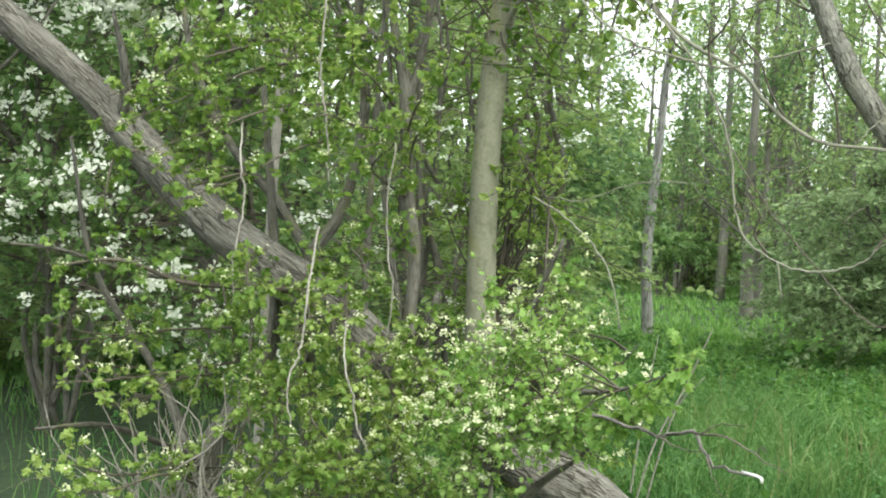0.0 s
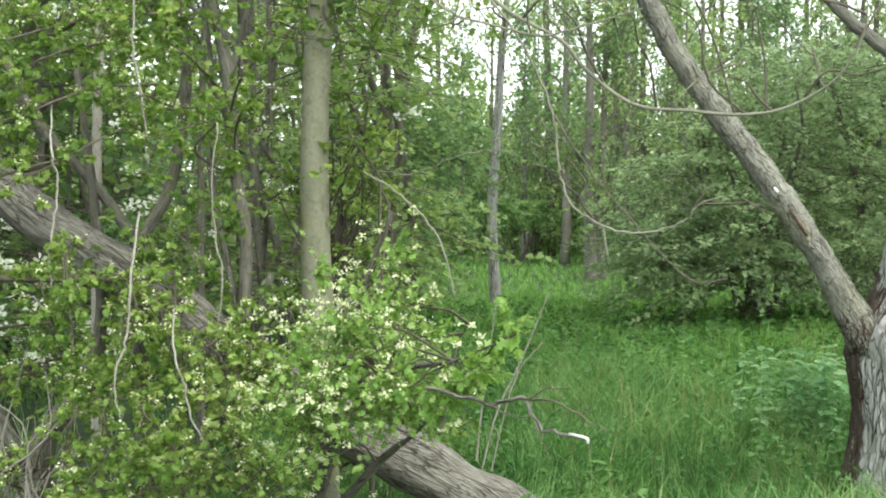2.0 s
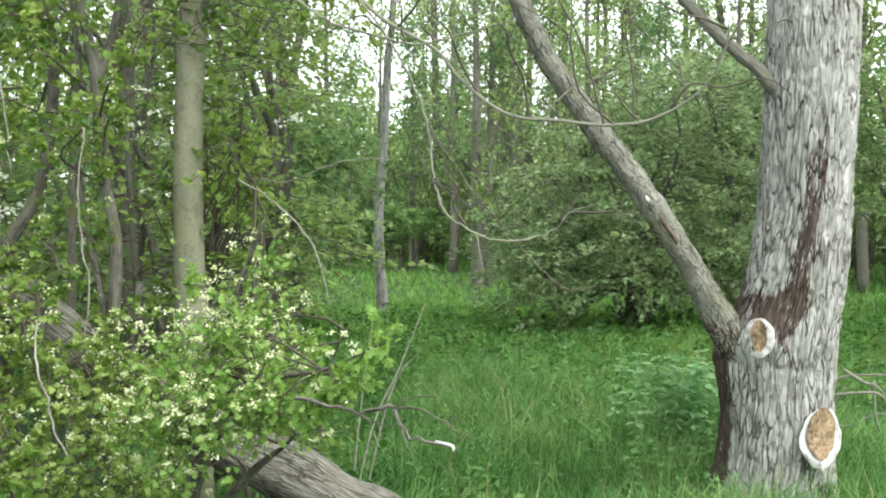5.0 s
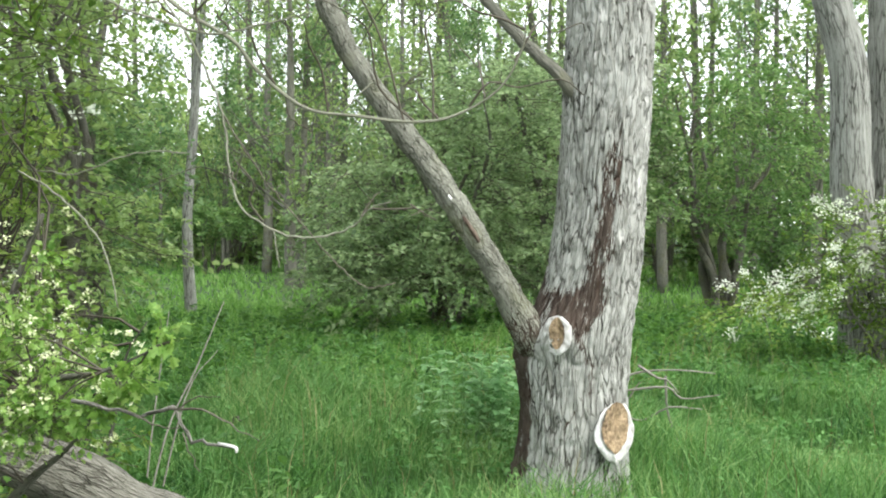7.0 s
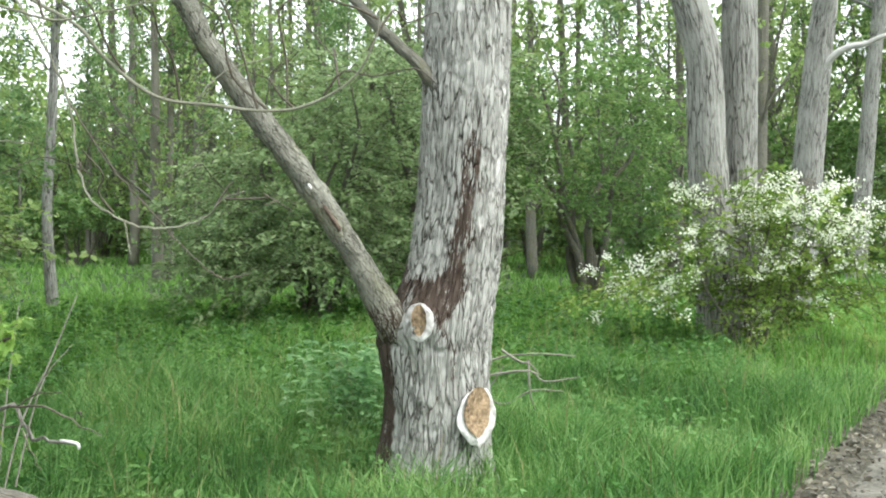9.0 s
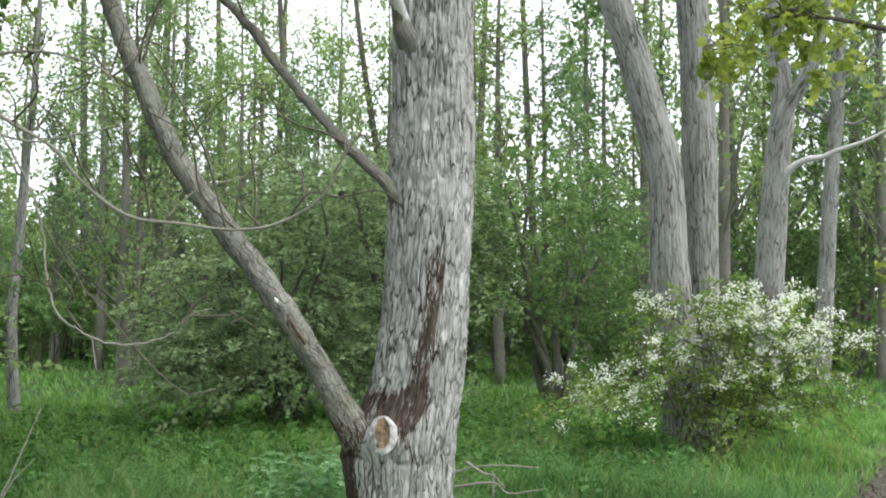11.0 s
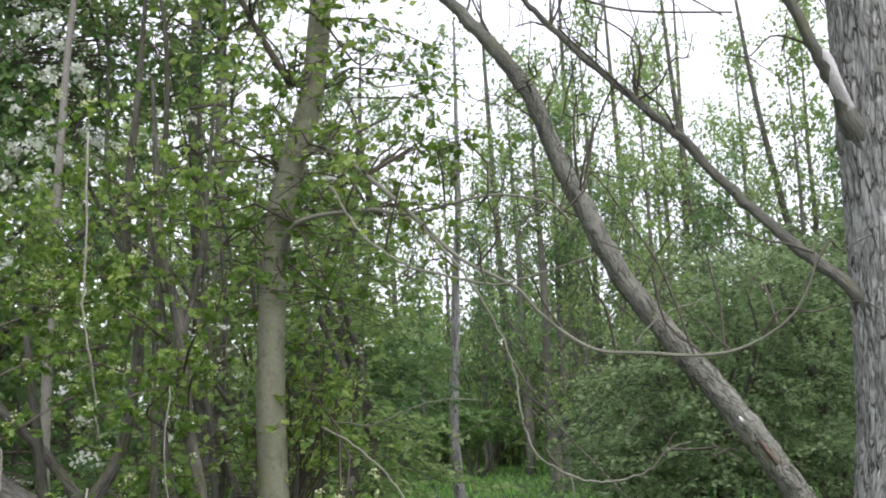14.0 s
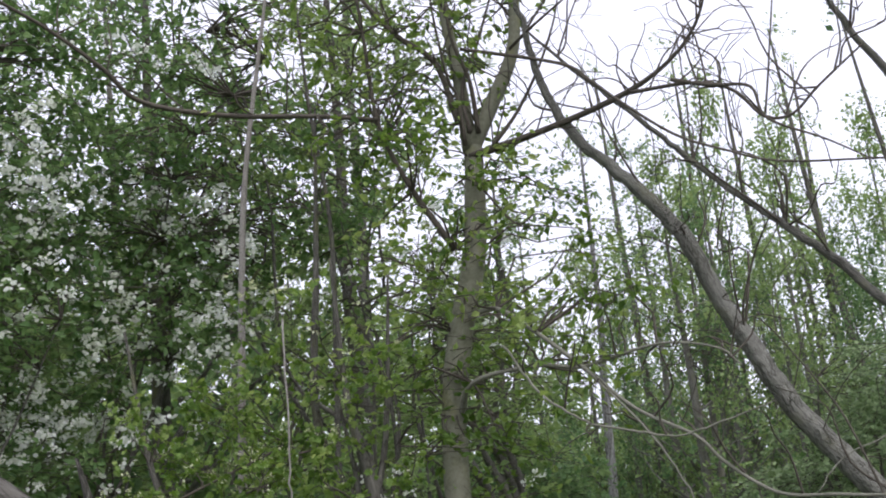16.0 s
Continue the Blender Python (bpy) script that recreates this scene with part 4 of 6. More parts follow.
UPPER.append([(1.05, 5.76, 4.45, 0.01), (1.53, 5.54, 4.22, 0.0091), (1.64, 5.35, 4.03, 0.0083), (1.73, 5.16, 3.83, 0.0074), (1.9, 4.95, 3.57, 0.0066), (2.05, 4.73, 3.4, 0.0057), (2.19, 4.51, 3.26, 0.0049), (2.47, 4.21, 3.14, 0.004)])
UPPER.append([(1.98, 5.14, 3.91, 0.01), (2.11, 4.98, 3.8, 0.0086), (2.23, 4.81, 3.71, 0.0072), (2.23, 4.68, 3.51, 0.0058), (2.38, 4.49, 3.33, 0.0044), (2.48, 4.32, 3.17, 0.003)])
for pts in UPPER:
    heap = Heap()
    tube(heap, spline(pts, 5), 7, 0.06, rng)
    heap.link("branch", TWIG, pole)
heap, leaf_heap = Heap(), Heap()
rng = np.random.default_rng(21)
for pts, count in ((ARMS[0], 24), (ARMS[1], 18), (ARMS[2], 14), (ARMS[3], 12), (ARMS[4], 10), (ARMS[5], 14), (ARMS[6], 14), (HANGING[0], 7), (HANGING[1], 6), (FORK_R, 20), (FORK_L, 20)):
    pts = np.array(pts)
    for _ in range(count):
        j = rng.integers(0, len(pts) - 1)
        p = pts[j, :3] + (pts[j + 1, :3] - pts[j, :3]) * rng.uniform()
        small = pts[0][2] < 2.8 and pts[-1][3] < 0.0045
        q = p + rng.normal(0, 0.12 if small else 0.25, 3) + (0, 0, 0.05 if small else 0.22)
        reach(heap, rng, p, q, 0.005, 0.002, 0.15, 5, 4)
        if rng.uniform() < 0.7:
            reach(heap, rng, p + (q - p) * 0.6, q + rng.normal(0, 0.2, 3), 0.003, 0.0015, 0.1, 4, 3)
foliage(rng, [POLE_STEM[3:], FORK_L[1:], FORK_R[1:], *ARMS],
        [((0.8, 5.6, 3.1), (0.5, 0.35, 0.8), 36), ((0.8, 5.9, 4.8), (0.8, 0.6, 0.9), 60), ((0.9, 5.55, 2.1), (0.4, 0.25, 0.7), 16), ((1.25, 5.4, 2.95), (0.5, 0.3, 0.28), 16), ((1.5, 5.3, 2.6), (0.3, 0.2, 0.15), 6), ((1.3, 5.7, 3.5), (0.4, 0.35, 0.35), 12), ((0.6, 5.6, 4.0), (0.4, 0.4, 0.4), 16)],
        heap, leaf_heap, leaf=0.05, shape=OVAL, per=22, spread=0.17, twig=0.005)
heap.link("twig_work", TWIG, pole)
leaf_heap.link("crown", LEAF_BRIGHT, pole, smooth=False)


# ---- leaning dead trunk and the thicket round it ----
leaner = anchor("leaning_dead_tree", (1.6, 4.95, 0), "dead tree trunk leaning across the thicket, bark split", "tree")
LEAN = [(1.95, 4.8, 0.05, 0.15), (1.6, 4.93, 0.28, 0.142), (1.31, 5.07, 0.44, 0.136), (1.12, 5.15, 0.53, 0.131), (0.93, 5.2, 0.61, 0.124), (0.57, 5.28, 0.85, 0.12), (0.25, 5.35, 1.08, 0.12), (-0.03, 5.4, 1.28, 0.121),
        (-0.23, 5.46, 1.39, 0.118), (-0.48, 5.5, 1.57, 0.108), (-0.81, 5.52, 1.88, 0.097), (-1.14, 5.55, 2.18, 0.088), (-1.44, 5.55, 2.41, 0.082), (-1.9, 5.55, 2.8, 0.07), (-2.6, 5.6, 3.4, 0.05)]
heap = Heap()
line = spline(LEAN, 7)
line[:, 3] *= 0.9
tube(heap, line, 28, 0.22, np.random.default_rng(3))
heap.link("trunk", DEADWOOD, leaner)
for pts in ([(0.5, 5.25, 0.95, 0.035), (0.55, 5.1, 1.12, 0.026), (0.6, 5.02, 1.3, 0.012)],
            [(-0.9, 5.5, 2.0, 0.03), (-0.86, 5.38, 2.2, 0.022), (-0.9, 5.3, 2.45, 0.008)]):
    heap = Heap()
    tube(heap, spline(pts, 4), 9, 0.2, np.random.default_rng(7))
    heap.link("snag", DEADWOOD, leaner, "short broken branch stub")

STEMS = []
STEMS.append([(0.06, 5.62, -0.1, 0.075), (0.03, 5.62, 0.24, 0.066), (0.0, 5.6, 0.76, 0.059), (-0.03, 5.6, 1.13, 0.055), (-0.02, 5.62, 1.4, 0.05), (0.09, 5.67, 1.6, 0.041), (0.16, 5.67, 1.85, 0.038), (0.19, 5.68, 2.15, 0.036), (0.16, 5.67, 2.41, 0.034), (0.14, 5.67, 2.7, 0.03), (0.2, 5.7, 3.4, 0.02), (0.25, 5.75, 4.2, 0.008)])
STEMS.append([(-0.02, 5.62, 1.4, 0.04), (-0.21, 5.64, 1.67, 0.033), (-0.41, 5.66, 1.88, 0.03), (-0.56, 5.7, 2.12, 0.025), (-0.68, 5.72, 2.43, 0.02), (-0.8, 5.8, 3.1, 0.01)])
STEMS.append([(0.46, 5.38, -0.1, 0.05), (0.45, 5.4, 0.41, 0.043), (0.44, 5.41, 0.81, 0.043), (0.46, 5.43, 1.11, 0.043), (0.47, 5.44, 1.45, 0.041), (0.42, 5.45, 1.77, 0.039), (0.39, 5.46, 2.18, 0.044), (0.33, 5.47, 2.44, 0.028), (0.3, 5.49, 2.7, 0.024), (0.28, 5.5, 3.3, 0.01)])
STEMS.append([(0.39, 5.47, 2.12, 0.03), (0.45, 5.5, 2.32, 0.023), (0.5, 5.5, 2.65, 0.018), (0.55, 5.55, 3.2, 0.008)])
STEMS.append([(0.45, 5.43, 1.05, 0.026), (0.39, 5.49, 1.31, 0.023), (0.33, 5.49, 1.62, 0.022), (0.31, 5.49, 1.87, 0.019), (0.32, 5.49, 2.21, 0.017), (0.25, 5.5, 2.7, 0.01)])
STEMS.append([(-0.42, 5.36, -0.1, 0.11), (-0.41, 5.38, 0.11, 0.098), (-0.41, 5.41, 0.51, 0.09), (-0.3, 5.47, 0.71, 0.066), (-0.17, 5.53, 1.02, 0.05), (-0.2, 5.6, 1.5, 0.035), (-0.3, 5.7, 2.2, 0.02)])
STEMS.append([(0.03, 5.5, 1.25, 0.028), (-0.41, 5.17, 1.3, 0.021), (-0.6, 4.91, 1.32, 0.018), (-0.69, 4.67, 1.37, 0.014), (-0.77, 4.43, 1.42, 0.011), (-0.84, 4.19, 1.44, 0.007)])
STEMS.append([(-0.41, 5.4, 0.45, 0.03), (-0.55, 5.1, 0.6, 0.02), (-0.7, 4.8, 0.72, 0.015), (-0.85, 4.5, 0.75, 0.008)])
STEMS.append([(-0.42, 5.4, 0.3, 0.05), (-0.7, 5.6, 0.8, 0.03), (-1.0, 5.5, 1.3, 0.02), (-1.1, 5.4, 1.9, 0.01)])
bush = anchor("hawthorn_thicket", (0.1, 5.5, 0), "tangled hawthorn thicket with fresh green leaves and buds", "bush")
rng = np.random.default_rng(31)
for pts in STEMS:
    heap = Heap()
    line = spline(pts, 6)
    line[:, 3] *= 0.7
    tube(heap, line, 10, 0.14, rng)
    heap.link("stem", THICKET, bush)
VINES = []
VINES.append([(0.1, 4.9, 2.9, 0.0056), (0.1, 4.86, 2.45, 0.0056), (0.09, 4.86, 2.18, 0.005), (0.12, 4.86, 1.99, 0.005), (0.14, 4.87, 1.71, 0.0037)])
VINES.append([(0.15, 4.6, 1.55, 0.005), (0.14, 4.46, 1.31, 0.0056), (0.13, 4.46, 1.16, 0.0056), (0.11, 4.46, 1.06, 0.0056), (0.08, 4.45, 0.95, 0.005), (0.1, 4.46, 0.83, 0.0037)])
VINES.append([(0.27, 4.6, 1.2, 0.0043), (0.29, 4.48, 1.03, 0.005), (0.32, 4.48, 0.94, 0.005), (0.34, 4.49, 0.82, 0.0043), (0.39, 4.49, 0.73, 0.0031)])
VINES.append([(-0.2, 4.8, 1.95, 0.0043), (-0.16, 4.61, 1.78, 0.005), (-0.14, 4.62, 1.67, 0.005), (-0.15, 4.61, 1.54, 0.005), (-0.17, 4.61, 1.39, 0.0043), (-0.16, 4.61, 1.26, 0.0031)])
VINES.append([(0.4, 4.9, 1.9, 0.0037), (0.38, 4.86, 1.6, 0.0037), (0.42, 4.85, 1.3, 0.0037), (0.4, 4.85, 1.1, 0.0025)])
for pts in VINES:
    heap = Heap()
    line = spline(pts, 6)
    line[1:-1, :3] += rng.normal(0, 0.003, (len(line) - 2, 3))
    line[:, 3] *= 0.78
    tube(heap, line, 7, 0.2, rng)
    heap.link("dangling_shoot", PALE_TWIG, bush, "pale dry dangling shoot")
SHOOTS = []


def shoot(*pts, thick=0.006, leafy=1.0, rows=2):
    """A leafy shoot of the thicket through the points, with fainter side shoots."""
    base = [(*p, thick * (1 - 0.75 * k / (len(pts) - 1))) for k, p in enumerate(pts)]
    line = spline(base, 5)
    h = Heap()
    tube(h, line, 6, 0.15, rng)
    h.link("shoot", TWIG, bush)
    SHOOTS.append(line)
    tufts(rng, line, leaf_heap, heap, flower_heap, step=0.04 / leafy, leaf=0.031, per=8)
    for _ in range(rows):
        k = rng.integers(len(line) // 4, len(line) - 2)
        way = line[min(k + 3, len(line) - 1), :3] - line[k, :3]
        tip = line[k, :3] + way * rng.uniform(0.8, 1.6) + rng.normal(0, 0.07, 3) + (0, 0, -0.03)
        side = reach(heap, rng, line[k, :3], tip, 0.0028, 0.0012, 0.1, 4, 4)
        tufts(rng, side, leaf_heap, heap, flower_heap, step=0.045 / leafy, leaf=0.029, per=7)


heap, leaf_heap, flower_heap = Heap(), Heap(), Heap()
# over the leaning trunk
shoot((0.1, 5.4, 2.45), (-0.21, 4.95, 2.27), (-0.46, 4.75, 2.14), (-0.68, 4.6, 1.99), leafy=1.5, rows=4)
shoot((0.1, 5.4, 2.3), (-0.16, 4.95, 2.18), (-0.38, 4.7, 2.03), (-0.66, 4.5, 1.85), leafy=1.5, rows=4)
shoot((0.1, 5.4, 2.1), (-0.08, 4.9, 2.02), (-0.27, 4.7, 1.91), (-0.54, 4.55, 1.78), leafy=1.4, rows=3)
shoot((0.1, 5.4, 1.95), (-0.01, 4.9, 1.85), (-0.18, 4.7, 1.72), (-0.38, 4.6, 1.62), leafy=1.2, rows=2)
shoot((-0.54, 4.6, 1.8), (-0.63, 4.6, 1.77), (-0.64, 4.55, 1.66), (-0.65, 4.55, 1.54), rows=1)
shoot((-0.2, 4.9, 1.75), (-0.32, 4.75, 1.7), (-0.46, 4.7, 1.63), (-0.55, 4.6, 1.54), rows=1)
shoot((0.25, 5.5, 2.4), (0.06, 5.0, 2.33), (-0.01, 4.9, 2.22), (-0.15, 4.8, 2.22), leafy=1.2, rows=2)
# level branch and the strings that hang from it
shoot((0.03, 5.5, 1.25), (-0.2, 4.9, 1.29), (-0.39, 4.7, 1.31), (-0.56, 4.5, 1.39), (-0.76, 4.35, 1.36), thick=0.016, leafy=1.0, rows=4)
shoot((-0.08, 4.8, 1.45), (-0.12, 4.65, 1.4), (-0.08, 4.55, 1.18), (-0.07, 4.5, 0.92), leafy=1.9, rows=4)
shoot((-0.15, 4.8, 1.35), (-0.22, 4.7, 1.31), (-0.15, 4.6, 1.13), (-0.12, 4.6, 1.01), leafy=1.4, rows=2)
shoot((-0.25, 5.2, 1.1), (-0.46, 4.8, 1.11), (-0.63, 4.6, 1.1), (-0.76, 4.4, 1.15), rows=3)
shoot((-0.25, 5.2, 0.95), (-0.45, 4.7, 0.95), (-0.59, 4.55, 0.94), (-0.76, 4.4, 0.94), rows=2)
shoot((-0.3, 5.2, 0.9), (-0.38, 4.7, 0.93), (-0.5, 4.6, 0.85), (-0.61, 4.5, 0.85), rows=2)
shoot((-0.3, 4.9, 0.55), (-0.33, 4.6, 0.62), (-0.5, 4.4, 0.62), (-0.69, 4.25, 0.7), thick=0.009, rows=2)
shoot((-0.3, 4.8, 0.5), (-0.36, 4.5, 0.61), (-0.5, 4.35, 0.58), (-0.67, 4.2, 0.57), rows=2)
# low front
shoot((0.02, 5.3, 1.1), (0.04, 4.7, 0.96), (0.03, 4.55, 0.81), (0.11, 4.45, 0.61), leafy=1.5, rows=4)
shoot((0.1, 5.3, 0.9), (0.14, 4.65, 0.84), (0.29, 4.5, 0.7), (0.34, 4.4, 0.52), leafy=1.5, rows=4)
shoot((-0.05, 5.3, 0.9), (-0.08, 4.7, 0.85), (-0.11, 4.55, 0.68), (-0.07, 4.45, 0.48), leafy=1.3, rows=4)
shoot((0.46, 5.3, 0.9), (0.51, 4.8, 0.82), (0.57, 4.6, 0.69), (0.62, 4.5, 0.5), leafy=1.4, rows=4)
shoot((0.45, 5.3, 1.1), (0.39, 4.9, 1.05), (0.34, 4.75, 1.0), (0.35, 4.6, 0.85), leafy=1.2, rows=2)
shoot((0.2, 5.1, 0.6), (0.15, 4.8, 0.66), (0.2, 4.5, 0.62), (0.16, 4.35, 0.5), leafy=1.4, rows=4)
# in front of the leaning trunk
shoot((0.2, 5.15, 1.35), (0.25, 4.8, 1.18), (0.3, 4.7, 0.98), (0.28, 4.6, 0.75), leafy=1.4, rows=5)
shoot((0.45, 5.2, 1.05), (0.48, 4.8, 0.97), (0.5, 4.65, 0.8), (0.46, 4.55, 0.6), leafy=1.4, rows=5)
shoot((0.62, 5.2, 0.95), (0.68, 4.8, 0.88), (0.72, 4.65, 0.72), (0.7, 4.55, 0.55), leafy=1.4, rows=5)
shoot((0.02, 5.25, 1.35), (0.08, 4.85, 1.28), (0.12, 4.72, 1.1), (0.06, 4.6, 0.9), leafy=1.3, rows=4)
# among the upright stems
shoot((0.36, 5.42, 2.0), (0.22, 5.0, 1.97), (0.14, 4.8, 1.99), (0.07, 4.7, 1.95), rows=1)
shoot((0.42, 5.42, 1.7), (0.29, 5.1, 1.8), (0.39, 4.9, 1.9), (0.15, 4.7, 1.82), rows=1)
shoot((0.4, 5.45, 1.95), (0.47, 5.1, 2.08), (0.58, 4.95, 2.2), (0.61, 4.9, 2.35), leafy=0.75, rows=1)
shoot((0.42, 5.45, 1.8), (0.47, 5.1, 1.94), (0.59, 4.9, 2.04), (0.7, 4.8, 2.01), leafy=0.75, rows=1)
shoot((0.46, 5.4, 1.05), (0.49, 5.0, 1.11), (0.61, 4.8, 1.18), (0.72, 4.7, 1.18), leafy=0.75, rows=1)
shoot((0.45, 5.4, 0.95), (0.5, 4.9, 0.98), (0.62, 4.75, 0.96), (0.69, 4.6, 0.82), leafy=1.3, rows=3)
shoot((0.05, 5.4, 1.4), (0.14, 4.9, 1.29), (0.2, 4.75, 1.17), (0.26, 4.65, 1.03), leafy=0.75, rows=1)
shoot((0.1, 5.4, 1.5), (0.27, 5.0, 1.43), (0.32, 4.85, 1.36), (0.42, 4.75, 1.33), leafy=0.75, rows=1)
shoot((0.35, 5.4, 2.1), (0.29, 5.0, 2.16), (0.21, 4.9, 2.23), (0.26, 4.8, 2.39), leafy=0.75, rows=1)
foliage(rng, STEMS + SHOOTS + [LEAN[5:]], [
    ((-0.1, 5.2, 2.35), (0.5, 0.3, 0.3), 8), ((0.25, 5.2, 2.8), (0.5, 0.3, 0.3), 5), ((-0.55, 5.2, 2.6), (0.4, 0.3, 0.3), 5),
    ((0.05, 4.95, 0.7), (0.45, 0.3, 0.35), 9), ((0.3, 5.1, 1.2), (0.2, 0.3, 0.4), 4), ((0.4, 5.2, 2.2), (0.22, 0.25, 0.5), 6), ((0.05, 5.3, 2.6), (0.5, 0.3, 0.3), 10),
    ((-0.35, 5.9, 2.4), (0.5, 0.3, 0.5), 20, 0.1), ((0.2, 5.0, 0.4), (0.45, 0.3, 0.25), 9), ((0.45, 4.8, 0.6), (0.25, 0.25, 0.3), 6), ((0.28, 4.8, 0.95), (0.26, 0.22, 0.22), 4), ((0.3, 4.45, 0.6), (0.32, 0.14, 0.16), 4)],
        heap, leaf_heap, flower_heap, leaf=0.035, shape=LOBED, per=40, spread=0.085, flower=0.3, flower_size=0.0095, twig=0.0025)
heap.link("twig_work", TWIG, bush)
leaf_heap.link("foliage", LEAF_BRIGHT, bush, smooth=False)
flower_heap.link("blossom", BUD, bush, "cream flower buds", smooth=False)

# dry brush under the thicket
brush = anchor("dry_brush", (-0.3, 4.75, 0), "heap of pale dry brushwood under the thicket", "branches")
heap = Heap()
for _ in range(60):
    a = np.array([-0.32, 4.75, 0.25]) + rng.normal(0, 0.07, 3)
    b = a + np.array([rng.normal(-0.05, 0.26), rng.normal(-0.1, 0.12), rng.uniform(0.25, 0.7)])
    heap = Heap()
    reach(heap, rng, a, b, 0.006, 0.002, 0.0, 4, 4)
    heap.link("twig", PALE_TWIG, brush)

# spray of hawthorn reaching out beside the slender tree, with a dead branch under it
spray = anchor("hawthorn_bush", (0.95, 4.6, 0), "hawthorn bush with bright leaves and cream buds", "bush")
SPRAY_STEMS = [[(0.7, 4.85, -0.1, 0.03), (0.75, 4.75, 0.3, 0.026), (0.85, 4.5, 0.7, 0.02), (1.0, 4.2, 1.0, 0.015), (1.2, 3.85, 1.1, 0.006), (1.36, 3.66, 1.2, 0.002)],
               [(0.75, 4.8, 0.2, 0.022), (0.85, 4.7, 0.8, 0.018), (0.95, 4.55, 1.25, 0.012), (1.05, 4.4, 1.55, 0.007)],
               [(0.8, 4.7, 0.35, 0.02), (1.0, 4.45, 0.65, 0.015), (1.12, 4.25, 0.8, 0.007), (1.18, 4.08, 0.92, 0.002)]]
for pts in SPRAY_STEMS:
    heap = Heap()
    tube(heap, spline(pts, 6), 8, 0.12, rng)
    heap.link("stem", THICKET, spray)
DEAD = [[(1.112, 3.781, 1.029, 0.0085), (1.199, 3.677, 1.023, 0.0079), (1.267, 3.573, 1.014, 0.0073), (1.339, 3.465, 1.048, 0.0068), (1.362, 3.367, 1.003, 0.0062), (1.406, 3.262, 0.992, 0.0056), (1.446, 3.157, 1.0, 0.005)],
        [(1.324, 3.392, 1.061, 0.005), (1.39, 3.291, 1.068, 0.0038), (1.443, 3.192, 1.047, 0.0027), (1.49, 3.092, 1.025, 0.0015)],
        [(1.337, 3.338, 1.067, 0.003), (1.381, 3.302, 1.099, 0.0021), (1.43, 3.264, 1.104, 0.0012)],
        [(1.343, 3.285, 1.018, 0.0028), (1.357, 3.256, 0.967, 0.002), (1.377, 3.226, 0.932, 0.0012)],
        [(1.255, 3.507, 1.025, 0.004), (1.311, 3.446, 1.005, 0.0027), (1.35, 3.386, 1.011, 0.0015)],
        [(1.447, 3.208, 1.044, 0.002), (1.455, 3.18, 1.065, 0.0015), (1.461, 3.152, 1.064, 0.001)]]
for pts in DEAD:
    heap = Heap()
    line = spline(pts, 3)
    line[1:-1, :3] += rng.normal(0, 0.004, (len(line) - 2, 3))
    line[:, 3] *= 0.72
    tube(heap, line, 7, 0.3, rng)
    heap.link("dead_branch", DEADWOOD if pts[0][3] > 0.008 else TWIG, spray, "bare silvery dead branch")
heap = Heap()
tube(heap, spline([(1.42, 3.225, 0.997, 0.0042), (1.446, 3.157, 1.0, 0.0039), (1.449, 3.152, 0.988, 0.003)], 4), 7, 0.2, rng)
heap.link("peeled_end", BLEACHED, spray, "bleached broken end of the dead branch")
heap, leaf_heap, flower_heap = Heap(), Heap(), Heap()
foliage(rng, SPRAY_STEMS, [
    ((0.95, 4.45, 1.36), (0.17, 0.2, 0.16), 5), ((0.95, 4.25, 1.1), (0.24, 0.28, 0.18), 24), ((0.9, 4.2, 0.98), (0.3, 0.3, 0.13), 28, 0.6), ((1.08, 4.0, 1.0), (0.14, 0.16, 0.1), 14, 0.5),
    ((0.62, 4.5, 0.45), (0.25, 0.25, 0.15), 4), ((0.75, 4.25, 0.82), (0.2, 0.2, 0.12), 14, 0.5)],
        heap, leaf_heap, flower_heap, leaf=0.025, shape=LOBED, per=50, spread=0.075, flower=0.8, flower_size=0.0085, twig=0.003)
foliage(rng, SPRAY_STEMS, [((1.36, 3.68, 1.2), (0.03, 0.03, 0.03), 2), ((1.2, 3.9, 1.0), (0.1, 0.08, 0.04), 7), ((1.28, 3.8, 1.08), (0.04, 0.04, 0.03), 3)],
        heap, leaf_heap, leaf=0.034, shape=LOBED, per=24, spread=0.04, twig=0.003)
heap.link("twig_work", TWIG, spray)
leaf_heap.link("foliage", LEAF_PALE, spray, smooth=False)
flower_heap.link("blossom", BUD, spray, "cream flower buds", smooth=False)


